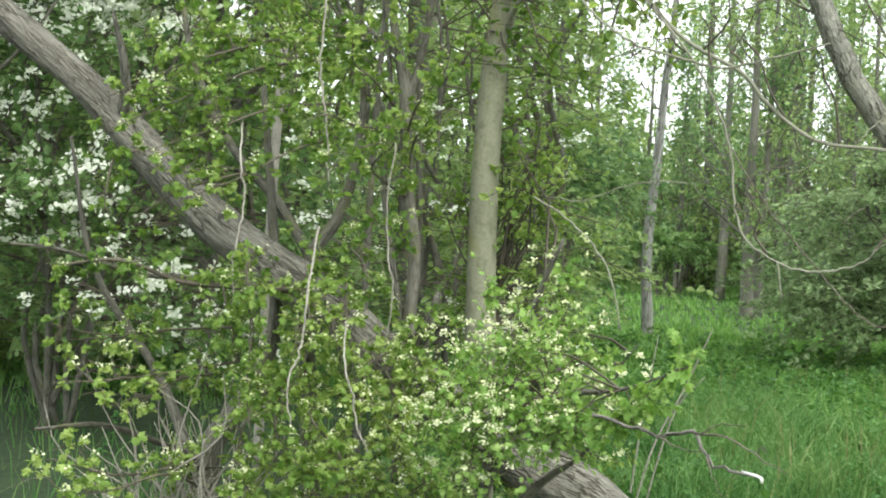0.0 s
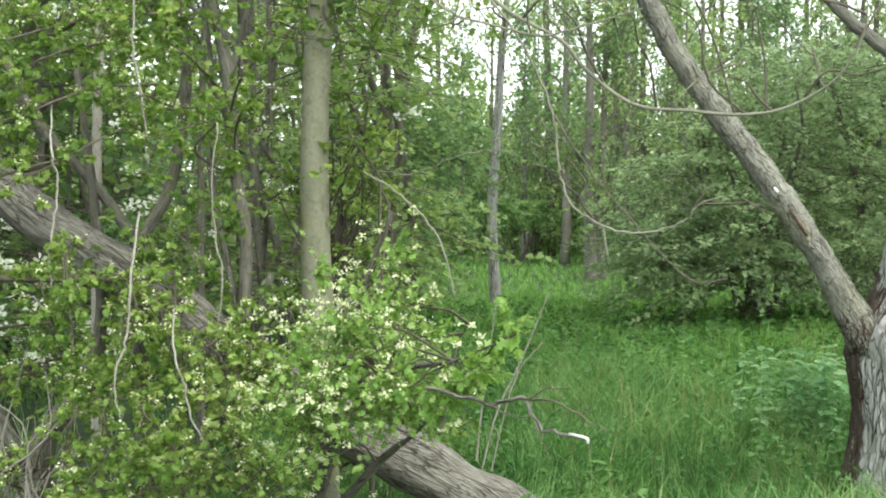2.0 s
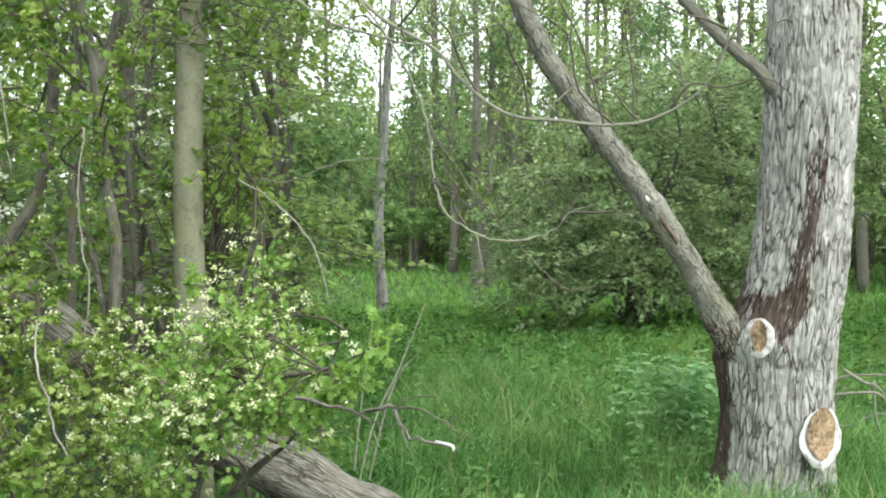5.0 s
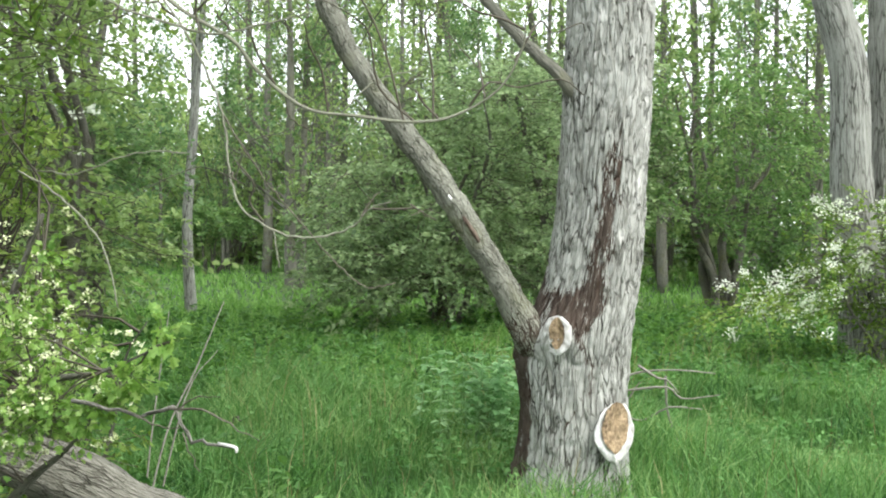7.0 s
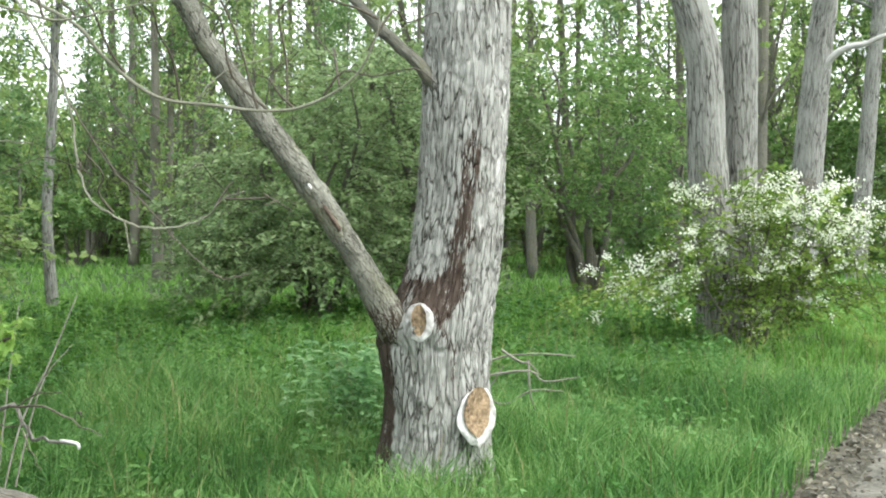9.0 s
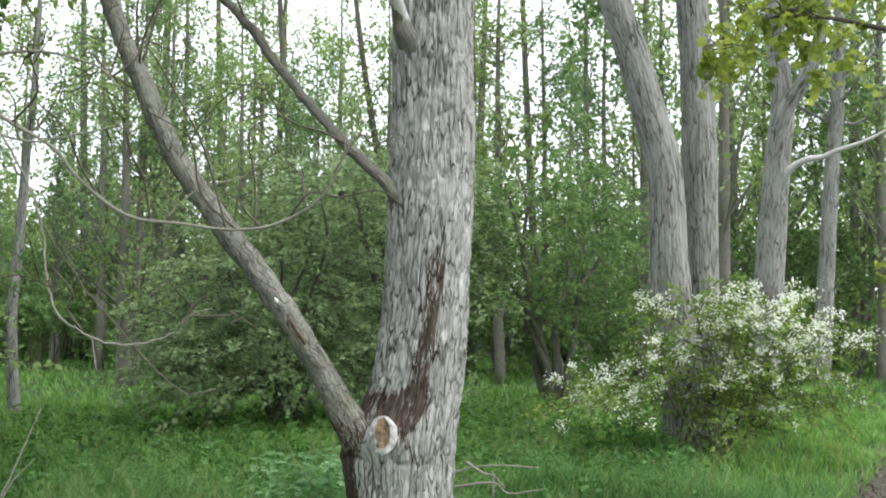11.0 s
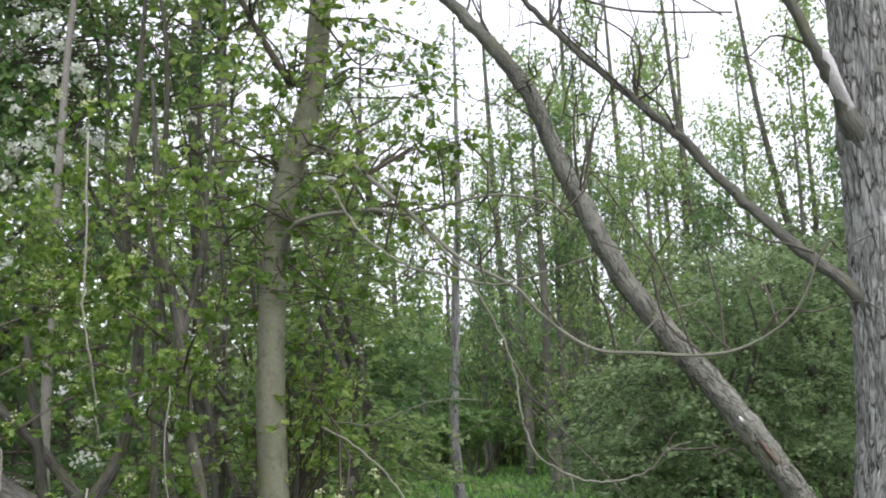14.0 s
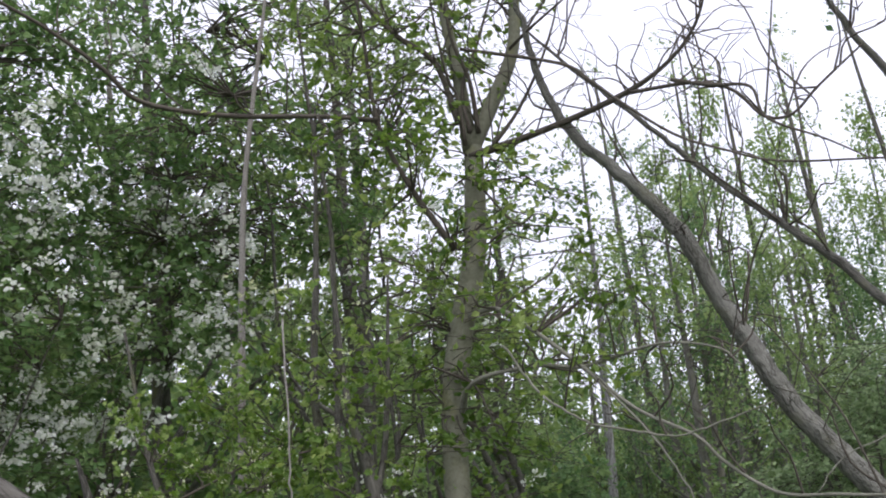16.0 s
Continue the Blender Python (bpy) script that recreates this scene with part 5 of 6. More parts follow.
# ---- bushes and trees by kind ----
def shrub(name, at, label, stems, blobs, leaf_mat, seed, leaf=0.05, per=30, spread=0.2, flower=0.0, flower_size=0.03, shape=OVAL, bark=THICKET, category="bush", group="", shell=(), size=0.7, shell_leaf=0.07):
    at = np.array(at, float)
    ob = anchor(name, at, label, category, group)
    rng = np.random.default_rng(seed)
    lines = []
    for _ in range(stems[0]):
        a = rng.uniform(0, 2 * math.pi)
        out, high = rng.uniform(0.3, 1) * stems[1], rng.uniform(0.75, 1.1) * stems[2]
        base = at + (math.cos(a) * 0.12, math.sin(a) * 0.12, -0.1)
        pts = [(*(base + np.array([math.cos(a) * out * t ** 1.4, math.sin(a) * out * t ** 1.4, high * t]) + rng.normal(0, 0.05 * stems[2], 3) * (t > 0) * 0.6), stems[3] * (1 - 0.85 * t)) for t in np.linspace(0, 1, 6)]
        heap = Heap()
        tube(heap, spline(pts, 4 if shape is not FLAKE else 2), 7 if shape is not FLAKE else 5, 0.12, rng)
        heap.link("stem", bark, ob)
        lines.append(spline(pts, 3))
    t_heap, l_heap, f_heap = Heap(), Heap(), Heap() if flower else None
    foliage(rng, lines, [(at + np.array(c), *rest) for c, *rest in blobs], t_heap, l_heap, f_heap, leaf=leaf, shape=shape, per=per, spread=spread, flower=flower,
            flower_size=flower_size, twig=0.0055, flower_shape=FLOWER)
    for c, radii, count, *rich in shell:
        sprays(rng, at + np.array(c), radii, count, l_heap, t_heap, size, shell_leaf, flower_heap=f_heap, flower=rich[0] if rich else 0.0, flower_size=flower_size)
    t_heap.link("twig_work", TWIG, ob)
    l_heap.link("foliage", leaf_mat, ob, smooth=False)
    if flower and f_heap.n:
        f_heap.link("blossom", BLOSSOM, ob, "clusters of white blossom", smooth=False)
    return ob


shrub("flowering_hawthorn", (9.72, 9.75, 0), "hawthorn shrub with white blossom along drooping sprays", (9, 1.2, 1.7, 0.03),
      [((0.1, 0, 1.0), (0.9, 0.8, 0.7), 40, 0.1), ((0.2, -0.3, 0.6), (0.8, 0.7, 0.45), 30, 0.05)],
      LEAF_BRIGHT, 41, leaf=0.055, per=44, spread=0.16, flower=0.4, flower_size=0.026, size=0.6, shell_leaf=0.055,
      shell=[((0.1, 0, 1.35), (0.95, 0.9, 0.6), 75, 0.36), ((0.55, -0.5, 1.5), (0.75, 0.5, 0.3), 42, 1.0), ((0.9, -0.7, 1.05), (0.35, 0.4, 0.4), 16, 0.5), ((-0.6, 0.0, 0.85), (0.8, 0.6, 0.4), 50, 0.5), ((-1.3, 0.4, 0.6), (0.6, 0.4, 0.22), 26, 0.25), ((0.3, -0.4, 0.6), (0.9, 0.8, 0.5), 60, 0.05)])
shrub("flowering_hawthorn", (1.08, 5.8, 0), "low hawthorn with white blossom behind the slender tree", (5, 0.5, 1.3, 0.018),
      [((-0.05, 0, 0.95), (0.26, 0.3, 0.3), 26, 0.25), ((-0.2, 0.1, 1.5), (0.32, 0.3, 0.4), 24, 0.0), ((-0.12, -0.1, 1.8), (0.22, 0.2, 0.4), 16, 0.0), ((0.05, -0.05, 0.6), (0.3, 0.3, 0.3), 18, 0.2)], LEAF_BRIGHT, 47, leaf=0.04, per=40, spread=0.1, flower=0.6, flower_size=0.013)
shrub("flowering_hawthorn", (-2.2, 8.2, 0), "tall hawthorn covered in white blossom", (8, 1.9, 5.6, 0.026),
      [((0.4, -0.3, 3.7), (1.3, 0.9, 0.8), 120, 0.7), ((-0.2, -0.2, 2.0), (1.4, 1.1, 1.0), 100, 0.06), ((1.6, 0.2, 4.6), (1.4, 1.2, 0.8), 90, 0.06), ((0.2, 0, 5.7), (1.9, 1.2, 0.8), 110, 0.03), ((0.2, -0.8, 4.9), (1.4, 0.7, 0.9), 70, 0.08), ((-2.2, 0, 4.6), (1.6, 1.2, 1.3), 90, 0.1), ((0.8, 0.3, 1.0), (1.6, 1.0, 0.7), 60, 0.15),
       ((0.2, -1.0, 1.7), (0.35, 0.25, 0.28), 15, 1.0), ((0.86, -0.8, 0.85), (0.3, 0.2, 0.22), 9, 0.8), ((0.2, -1.0, 2.6), (0.7, 0.3, 0.25), 18, 0.8)],
      LEAF_MID, 42, leaf=0.065, per=34, spread=0.2, flower=1.5, flower_size=0.03)
shrub("flowering_hawthorn", (0.6, 8.6, 0), "hawthorn with white blossom among dark leaves", (7, 1.4, 5.4, 0.03),
      [((0, 0, 3.0), (1.3, 1.1, 1.2), 75), ((0.1, 0, 1.4), (1.3, 1.0, 0.9), 70), ((-1.2, 0.2, 4.6), (1.2, 1.0, 0.9), 60), ((-0.3, 0.2, 5.6), (1.2, 1.0, 1.0), 70)],
      LEAF_SPRING, 43, leaf=0.065, per=32, spread=0.22, flower=0.35, flower_size=0.026)
shrub("hawthorn_tree", (-3.1, 6.6, 0), "spreading hawthorn with a dense leafy crown beside the thicket", (6, 1.3, 4.8, 0.03),
      [((0.3, 0.3, 4.9), (1.5, 1.3, 1.3), 150, 0.06), ((0.5, 0.2, 3.6), (1.3, 1.2, 0.75), 100, 0.3), ((-0.2, -0.2, 2.2), (1.1, 1.0, 0.7), 80, 0.08)], LEAF_MID, 48, leaf=0.065, per=34, spread=0.24, flower=0.5, flower_size=0.028, category="tree")
shrub("dark_bush", (6.8, 15.2, 0), "broad dark green bush with hanging sprays", (8, 1.8, 3.6, 0.06),
      [((0, 0, 1.9), (1.7, 1.2, 1.2), 60), ((0.6, 0.2, 3.4), (1.3, 1.1, 0.8), 30)],
      LEAF_DARK, 44, leaf=0.066, per=40, spread=0.27, size=0.8, shell_leaf=0.09,
      shell=[((0, 0, 1.6), (1.9, 1.5, 1.5), 200), ((-0.9, -0.5, 0.9), (1.3, 1.0, 0.8), 95), ((0.8, -0.2, 2.9), (1.5, 1.2, 1.0), 95), ((1.0, -0.7, 0.8), (1.1, 0.8, 0.7), 75), ((-0.2, -1.1, 0.75), (1.9, 0.5, 0.5), 90), ((-1.6, 0.2, 1.0), (0.7, 0.8, 0.9), 50)])
shrub("hawthorn_tree", (9.2, 16.4, 0), "dense green hawthorn in the meadow", (6, 1.5, 4.4, 0.08),
      [((0, 0, 2.6), (1.5, 1.2, 1.4), 50), ((0.2, -0.2, 3.6), (1.2, 1.1, 0.7), 20)], LEAF_DARK, 45, leaf=0.07, per=40, spread=0.3, category="tree", size=0.85, shell_leaf=0.095,
      shell=[((0, 0, 2.4), (1.7, 1.4, 1.7), 170), ((0.2, -0.2, 3.7), (1.4, 1.2, 0.8), 60)])
shrub("hawthorn_tree", (12.4, 16.4, 0), "multi-stemmed hawthorn with open green crown", (7, 1.8, 4.2, 0.09),
      [((0, 0, 3.0), (2.0, 1.5, 1.3), 70)], LEAF_MID, 46, leaf=0.08, per=28, spread=0.3, category="tree", size=0.9, shell_leaf=0.095,
      shell=[((0, 0, 3.0), (2.2, 1.7, 1.5), 160), ((-1.2, -0.5, 1.7), (1.0, 0.8, 0.5), 40), ((1.4, -0.4, 1.8), (1.0, 0.8, 0.5), 40)])
shrub("small_bush", (6.31, 31.9, 0), "small dark bush on twin stems", (4, 0.8, 1.1, 0.09),
      [((0, 0, 1.3), (1.1, 0.9, 0.5), 40)], LEAF_MID, 47, leaf=0.1, per=34, spread=0.25, shape=FLAKE,
      shell=[((0, 0, 1.45), (1.3, 1.0, 0.5), 90)], size=0.6, shell_leaf=0.12)


def tall_tree(name, at, label, seed, height, radius, crown_low, wide, clumps, leaf_mat=LEAF_FAR, leaf=0.09, per=20, bark=FAR_BARK, lean=0.02, stem=None, shape=FLAKE, group="", spread=0.3, upward=0.8):
    """A tree with a tapered trunk, rising limbs and a thin crown of many leaves."""
    at = np.array(at, float)
    ob = anchor(name, at, label, "tree", group)
    rng = np.random.default_rng(seed)
    if stem is None:
        drift = rng.normal(0, lean, (7, 2)).cumsum(0) * height / 6
        drift[0] = 0
        stem = [(at[0] + drift[i, 0], at[1] + drift[i, 1], -0.1 + (height + 0.1) * i / 6, radius * (1.15 - 1.05 * i / 6)) for i in range(7)]
    heap = Heap()
    line = spline(stem, 5)
    tube(heap, line, 12, 0.06, rng)
    heap.link("trunk", bark, ob)
    l_heap, t_heap = Heap(), Heap()
    line = line[line[:, 2] > crown_low * height]
    per_limb = 5
    for i in range(max(3, clumps // per_limb)):
        p = line[rng.integers(0, len(line))]
        k = 1 - (p[2] / height - crown_low) / (1 - crown_low)
        a, size = rng.uniform(0, 2 * math.pi), wide * (0.35 + 0.75 * k) * rng.uniform(0.6, 1.15)
        q = p[:3] + np.array([math.cos(a) * size, math.sin(a) * size, size * upward * rng.uniform(0.6, 1.5)])
        limb_heap = Heap()
        limb = reach(limb_heap, rng, p[:3], q, p[3] * 0.32, 0.006, -0.06, 4, 3 if leaf > 0.12 else 5, 1 if leaf > 0.12 else 3)
        limb_heap.link("limb", bark, ob)
        for _ in range(per_limb):
            c = limb[rng.integers(len(limb) // 3, len(limb))][:3]
            c2 = c + rng.normal(0, 0.32, 3) * size * 0.6 + (0, 0, 0.1)
            sticks(t_heap, [c], [c2], 0.007, 0.003)
            m = 3
            tips = c2 + rng.normal(0, spread, (m, 3))
            if leaf < 0.12:
                sticks(t_heap, np.repeat(c2[None], m, 0), tips, 0.004, 0.002)
            t = rng.uniform(0.2, 1.1, (per, 1))
            j = rng.integers(0, m, per)
            leaves(l_heap, rng, c2 * (1 - t) + tips[j] * t + rng.normal(0, 0.05, (per, 3)), tips[j] - c2, leaf, shape)
    t_heap.link("twig_work", TWIG, ob)
    l_heap.link("crown", leaf_mat, ob, smooth=False)
    return ob


BIG = "row of big poplars by the path"
# The first two crowns are widened out of sight to shade the clearing.
tall_tree("poplar_tree", (9.7, 10.15, 0), "big poplar with grey furrowed bark, leaning, behind the hawthorn", 51, 14, 0.25, 0.45, 3.6, 240, leaf=0.14, group=BIG,
          stem=[(9.75, 10.1, -0.1, 0.29), (9.7, 10.12, 0.84, 0.25), (9.61, 10.21, 2.0, 0.228), (9.56, 10.24, 3.24, 0.21), (9.43, 10.36, 3.97, 0.2), (9.26, 10.5, 4.79, 0.19), (9.1, 10.65, 5.6, 0.18), (8.9, 10.8, 8, 0.13), (8.8, 10.9, 14, 0.03)])
tall_tree("poplar_tree", (10.15, 10.3, 0), "big upright poplar with grey furrowed bark behind the hawthorn", 52, 14, 0.25, 0.45, 3.6, 240, leaf=0.14, group=BIG,
          stem=[(10.14, 10.25, -0.1, 0.28), (10.14, 10.27, 0.82, 0.235), (10.14, 10.27, 2.0, 0.21), (10.14, 10.28, 3.48, 0.212), (10.1, 10.3, 4.85, 0.193), (10.05, 10.35, 6, 0.18), (10.1, 10.4, 9, 0.12), (10.2, 10.4, 14, 0.03)])
tall_tree("poplar_tree", (13.95, 12.95, 0), "poplar with a cut stub and a bleached dead branch", 53, 13, 0.25, 0.5, 2.0, 100, leaf=0.1, group=BIG,
          stem=[(13.9, 13.0, -0.1, 0.28), (13.96, 12.95, 0.58, 0.235), (14.02, 12.89, 2.32, 0.23), (14.12, 12.79, 4.09, 0.2), (14.17, 12.73, 4.98, 0.18), (14.1, 12.85, 6.5, 0.13), (13.9, 13.0, 9, 0.09), (13.8, 13.1, 13, 0.03)])
tall_tree("poplar_tree", (20.55, 17.7, 0), "slim far poplar by the path", 54, 13, 0.2, 0.45, 2.2, 110, leaf=0.11, group=BIG,
          stem=[(20.5, 17.7, -0.1, 0.25), (20.54, 17.66, 0.12, 0.225), (20.64, 17.54, 2.51, 0.19), (20.75, 17.42, 5.0, 0.167), (20.85, 17.3, 7, 0.14), (21, 17.2, 13, 0.03)])
dead = Heap()
tube(dead, spline([(14.1, 12.75, 3.7, 0.07), (14.13, 12.5, 3.92, 0.055), (14.2, 12.3, 4.02, 0.05), (14.29, 12.08, 4.04, 0.045), (14.38, 11.87, 4.12, 0.036), (14.6, 11.5, 4.25, 0.025), (14.9, 11.1, 4.5, 0.01)], 5), 8, 0.1, rng)
dead.link("dead_branch", BLEACHED, bpy.data.objects["poplar_tree.003"], "bleached bare dead branch")
fork = Heap()
tube(fork, spline([(14.12, 12.76, 4.45, 0.15), (14.11, 12.6, 4.85, 0.13), (14.25, 12.36, 5.27, 0.115), (14.36, 12.23, 5.7, 0.11), (14.43, 12.15, 6.1, 0.1), (14.5, 12.05, 7.0, 0.08), (14.6, 11.9, 9.0, 0.04)], 5), 12, 0.08, rng)
fork.link("fork_stem", FAR_BARK, bpy.data.objects["poplar_tree.003"], "paler forking stem")
stub = Heap()
tube(stub, spline([(14.0, 12.9, 1.86, 0.17), (13.88, 12.77, 1.89, 0.16), (13.8, 12.69, 1.92, 0.15)], 3), 14, 0.1, rng)
stub.link("cut_stub", DEADWOOD, bpy.data.objects["poplar_tree.003"], "brown stub of a sawn limb")
ring = Heap()
tube(ring, [(13.97, 12.68, 1.84, 0.1), (13.93, 12.62, 1.85, 0.095)], 14)
ring.link("cut_face", CALLUS, bpy.data.objects["poplar_tree.003"], "pale sawn face")
tall_tree("young_tree", (3.65, 18.33, 0), "thin young tree standing in the meadow", 55, 8.5, 0.09, 0.35, 1.1, 45, LEAF_SPRING, leaf=0.08, group="young trees",
          stem=[(3.65, 18.33, -0.1, 0.11), (3.65, 18.33, 0.06, 0.1), (3.58, 18.34, 1.41, 0.083), (3.66, 18.33, 2.8, 0.074), (3.73, 18.31, 4.18, 0.064), (3.81, 18.3, 5.1, 0.055), (3.9, 18.3, 8.5, 0.015)])
WOODS = "trees of the far wood"
for at, h, r, seed in (((7.7, 31.2), 12, 0.13, 61), ((6.66, 24.0), 9, 0.13, 62), ((7.0, 24.3), 9, 0.1, 63), ((15.1, 22.4), 12, 0.12, 64), ((18.2, 25.1), 13, 0.1, 65), ((10.2, 33.2), 12, 0.16, 67)):
    tall_tree("woodland_tree", (*at, 0), "grey-stemmed woodland tree with thin spring crown", seed, h, r, 0.1, 1.5, 160, LEAF_FAR if seed % 2 else LEAF_SPRING, leaf=0.11, per=18, group=WOODS, upward=0.9, bark=WOOD_BARK)

for at, h, seed, n in (((-1.6, 10.2), 9.0, 141, 190), ((0.1, 11.4), 9.5, 142, 90), ((-4.2, 10.5), 9.0, 143, 170)):
    tall_tree("leafy_tree", (*at, 0), "tall leafy tree rising behind the thicket", seed, h, 0.11, 0.25, 1.7, n, LEAF_FAR, leaf=0.075, per=24, bark=THICKET, shape=OVAL, spread=0.28, upward=0.9)

shrub("leafy_tree", (24.0, 19.6, 0), "dense dark green tree beyond the big poplars", (3, 1.6, 8.5, 0.1),
      [((0, 0, 6.0), (2.2, 2.0, 2.2), 60)], LEAF_MID, 73, bark=WOOD_BARK, leaf=0.1, per=30, spread=0.3, category="tree", size=0.9, shell_leaf=0.11,
      shell=[((0, 0, 6.0), (2.6, 2.4, 2.8), 230), ((0.3, 0, 2.8), (2.1, 1.9, 1.4), 110)])

# dark leafy tree whose mass stands behind the slender tree
shrub("leafy_tree", (2.0, 15.8, 0), "leafy dark green tree at the clearing's edge", (5, 0.9, 6.4, 0.1),
      [((-0.8, 0, 4.4), (0.7, 0.9, 0.7), 14), ((0.3, 0, 6.4), (1.3, 1.0, 0.9), 30)], LEAF_FAR, 71, leaf=0.085, per=30, spread=0.3, category="tree", size=0.8, shell_leaf=0.1,
      shell=[((-0.3, 0, 2.3), (1.0, 0.9, 1.1), 130), ((-0.7, 0, 0.9), (1.0, 0.9, 0.6), 60), ((-0.6, 0.2, 4.6), (0.8, 0.8, 0.6), 36)])
shrub("leafy_tree", (1.4, 13.5, 0), "leafy green tree behind the thicket", (5, 1.4, 5.0, 0.1),
      [((-0.5, 0, 5.4), (1.2, 1.0, 0.9), 20)], LEAF_SPRING, 72, leaf=0.085, per=30, spread=0.3, category="tree", size=0.8, shell_leaf=0.09,
      shell=[((-0.4, 0, 3.2), (1.1, 1.0, 1.3), 110), ((-0.1, 0, 1.1), (1.2, 1.0, 0.8), 90)])

rng = np.random.default_rng(81)
kinds = []
for i, (h, r, low, wide, clumps, mat) in enumerate(((13, 0.12, 0.08, 1.5, 190, LEAF_SPRING), (14.5, 0.14, 0.1, 1.7, 190, LEAF_SPRING), (11.5, 0.1, 0.05, 1.5, 190, LEAF_FAR))):
    kinds.append(tall_tree("woodland_tree", (14 + 3.5 * i, 37, 0), "tall slim woodland tree in fresh leaf", 90 + i, h, r, low, wide, clumps, mat, leaf=0.16, per=12, group=WOODS, upward=1.7, bark=WOOD_BARK))


def scatter(kinds, spots, low=0.8, high=1.2):
    for x, y in spots:
        ob = kinds[rng.integers(0, len(kinds))]
        s = rng.uniform(low, high)
        copy_thing(ob, pose(x, y, 0, 0, 0, rng.uniform(0, 360)) @ Matrix.Diagonal((s, s, s * rng.uniform(0.9, 1.1), 1)))


def polar(a, d):
    return 1 + d * math.sin(radians(a)), 0.6 + d * math.cos(radians(a))


# far wood: a loose belt beyond the clearing, thinner round the back
spots = []
for a in np.arange(-34, 66, 3.3):
    spots.append(polar(a + rng.uniform(-1.6, 1.6), rng.uniform(34, 46)))
for a in (-28, -22, -16, -10, -4, 2):
    spots.append(polar(a + rng.uniform(-1, 1), rng.uniform(17, 28)))
def azimuth(p):
    return math.degrees(math.atan2(p[0] - 1, p[1] - 0.6))


low_line = [p for p in spots if 2.5 < azimuth(p) < 14]
spots = [p for p in spots if p not in low_line]
scatter(kinds, low_line, 0.5, 0.66)
spots = [p for p in spots if not 5.9 < math.degrees(math.atan2(p[0] - 1, p[1] - 0.6)) < 7.5 and not 33 < math.degrees(math.atan2(p[0] - 1, p[1] - 0.6)) < 36]
scatter(kinds, spots)
scatter(kinds, [polar(a + rng.uniform(-1, 1), rng.uniform(24, 31)) for a in (18, 22, 25, 28)], 0.5, 0.65)
scatter(kinds, [polar(a + rng.uniform(-1, 1), rng.uniform(23, 31)) for a in (31, 38, 41, 44, 48, 52, 57)], 0.8, 1.1)
scatter(kinds, [polar(a + rng.uniform(-1, 1), rng.uniform(33, 40)) for a in (6.6, 31.5, 38, 41, 44, 47, 50, 53)], 0.85, 1.15)
scatter(kinds, [polar(a + rng.uniform(-1, 1), rng.uniform(34, 40)) for a in (9, 10.5, 13, 15.5, 18, 20.5, 23.5, 26)], 0.6, 0.85)
scatter(kinds, [polar(a + rng.uniform(-2, 2), rng.uniform(46, 60)) for a in (-32, -26, -20, -14, -8, -3, 2, 10.5, 14, 18, 23, 28, 38.5, 43, 48, 53, 58)])
scatter(kinds, [polar(a + rng.uniform(-5, 5), rng.uniform(16, 34)) for a in range(85, 320, 18)])

# dark slim trunks that stand out against the sky
for a, d, seed, tilt in ((11.7, 37, 161, -0.4), (15.1, 36, 162, 0.2), (18.5, 37, 163, -0.5), (20.8, 39, 164, 0.5), (22.6, 36, 165, -1.3), (28.0, 37, 166, -2.6), (31.3, 34, 167, 0.6), (34.8, 35, 168, -0.8)):
    x, y = polar(a, d)
    tall_tree("slim_tree", (x, y, 0), "slim dark trunk with a sparse crown against the sky", seed, 17, 0.12, 0.3, 0.9, 45, LEAF_SPRING, leaf=0.12, per=12, group=WOODS, upward=1.8, bark=THICKET,
              stem=[(x, y, -0.1, 0.15), (x + tilt * 0.25, y, 4, 0.13), (x + tilt * 0.55, y, 8, 0.11), (x + tilt * 0.8, y, 12, 0.08), (x + tilt, y, 17, 0.03)])

low_kinds = []
for i, (mat, h) in enumerate(((LEAF_FAR, 3.6), (LEAF_MID, 3.0), (LEAF_SPRING, 4.4))):
    low_kinds.append(shrub("woodland_bush", (12 + 3 * i, 33, 0), "bushy green undergrowth at the wood's edge", (6, 1.3, h, 0.05),
                           [((0, 0, h * 0.55), (1.7, 1.6, h * 0.42), 75), ((0, 0, 0.7), (1.7, 1.5, 0.6), 34), ((0.3, 0, h), (1.1, 1.1, 0.6), 22)], mat, 100 + i, leaf=0.17, per=15, spread=0.32, shape=FLAKE, group="undergrowth"))
tall = [polar(a, d) for a, d in ((3, 36), (11, 38.5), (15.5, 31), (17.5, 33), (19.5, 30), (22, 33), (12.5, 38))]
scatter(kinds, tall, 0.6, 0.85)
spots = [polar(a + rng.uniform(-1.5, 1.5), rng.uniform(35, 44)) for a in np.arange(-34, 64, 2.9)] + [polar(a + rng.uniform(-1.5, 1.5), rng.uniform(48, 62)) for a in np.arange(-34, 64, 6.4)]
spots += [polar(a, d) for a, d in ((26, 28), (29, 28), (33, 29), (36, 30), (40, 27), (44, 28), (48, 29), (-2, 21), (-7, 18), (-13, 15), (-19, 14), (-25, 13), (-31, 14), (23, 27), (52, 30), (20, 30), (-16, 12), (-22, 11), (-28, 10.5), (-11, 13.5), (-24, 16), (-17, 18))]
scatter(low_kinds, spots, 0.85, 1.35)
scatter(low_kinds, [(8.5, 30.5), (9.4, 28.5), (8.4, 26.6), (10.6, 27)], 0.45, 0.65)


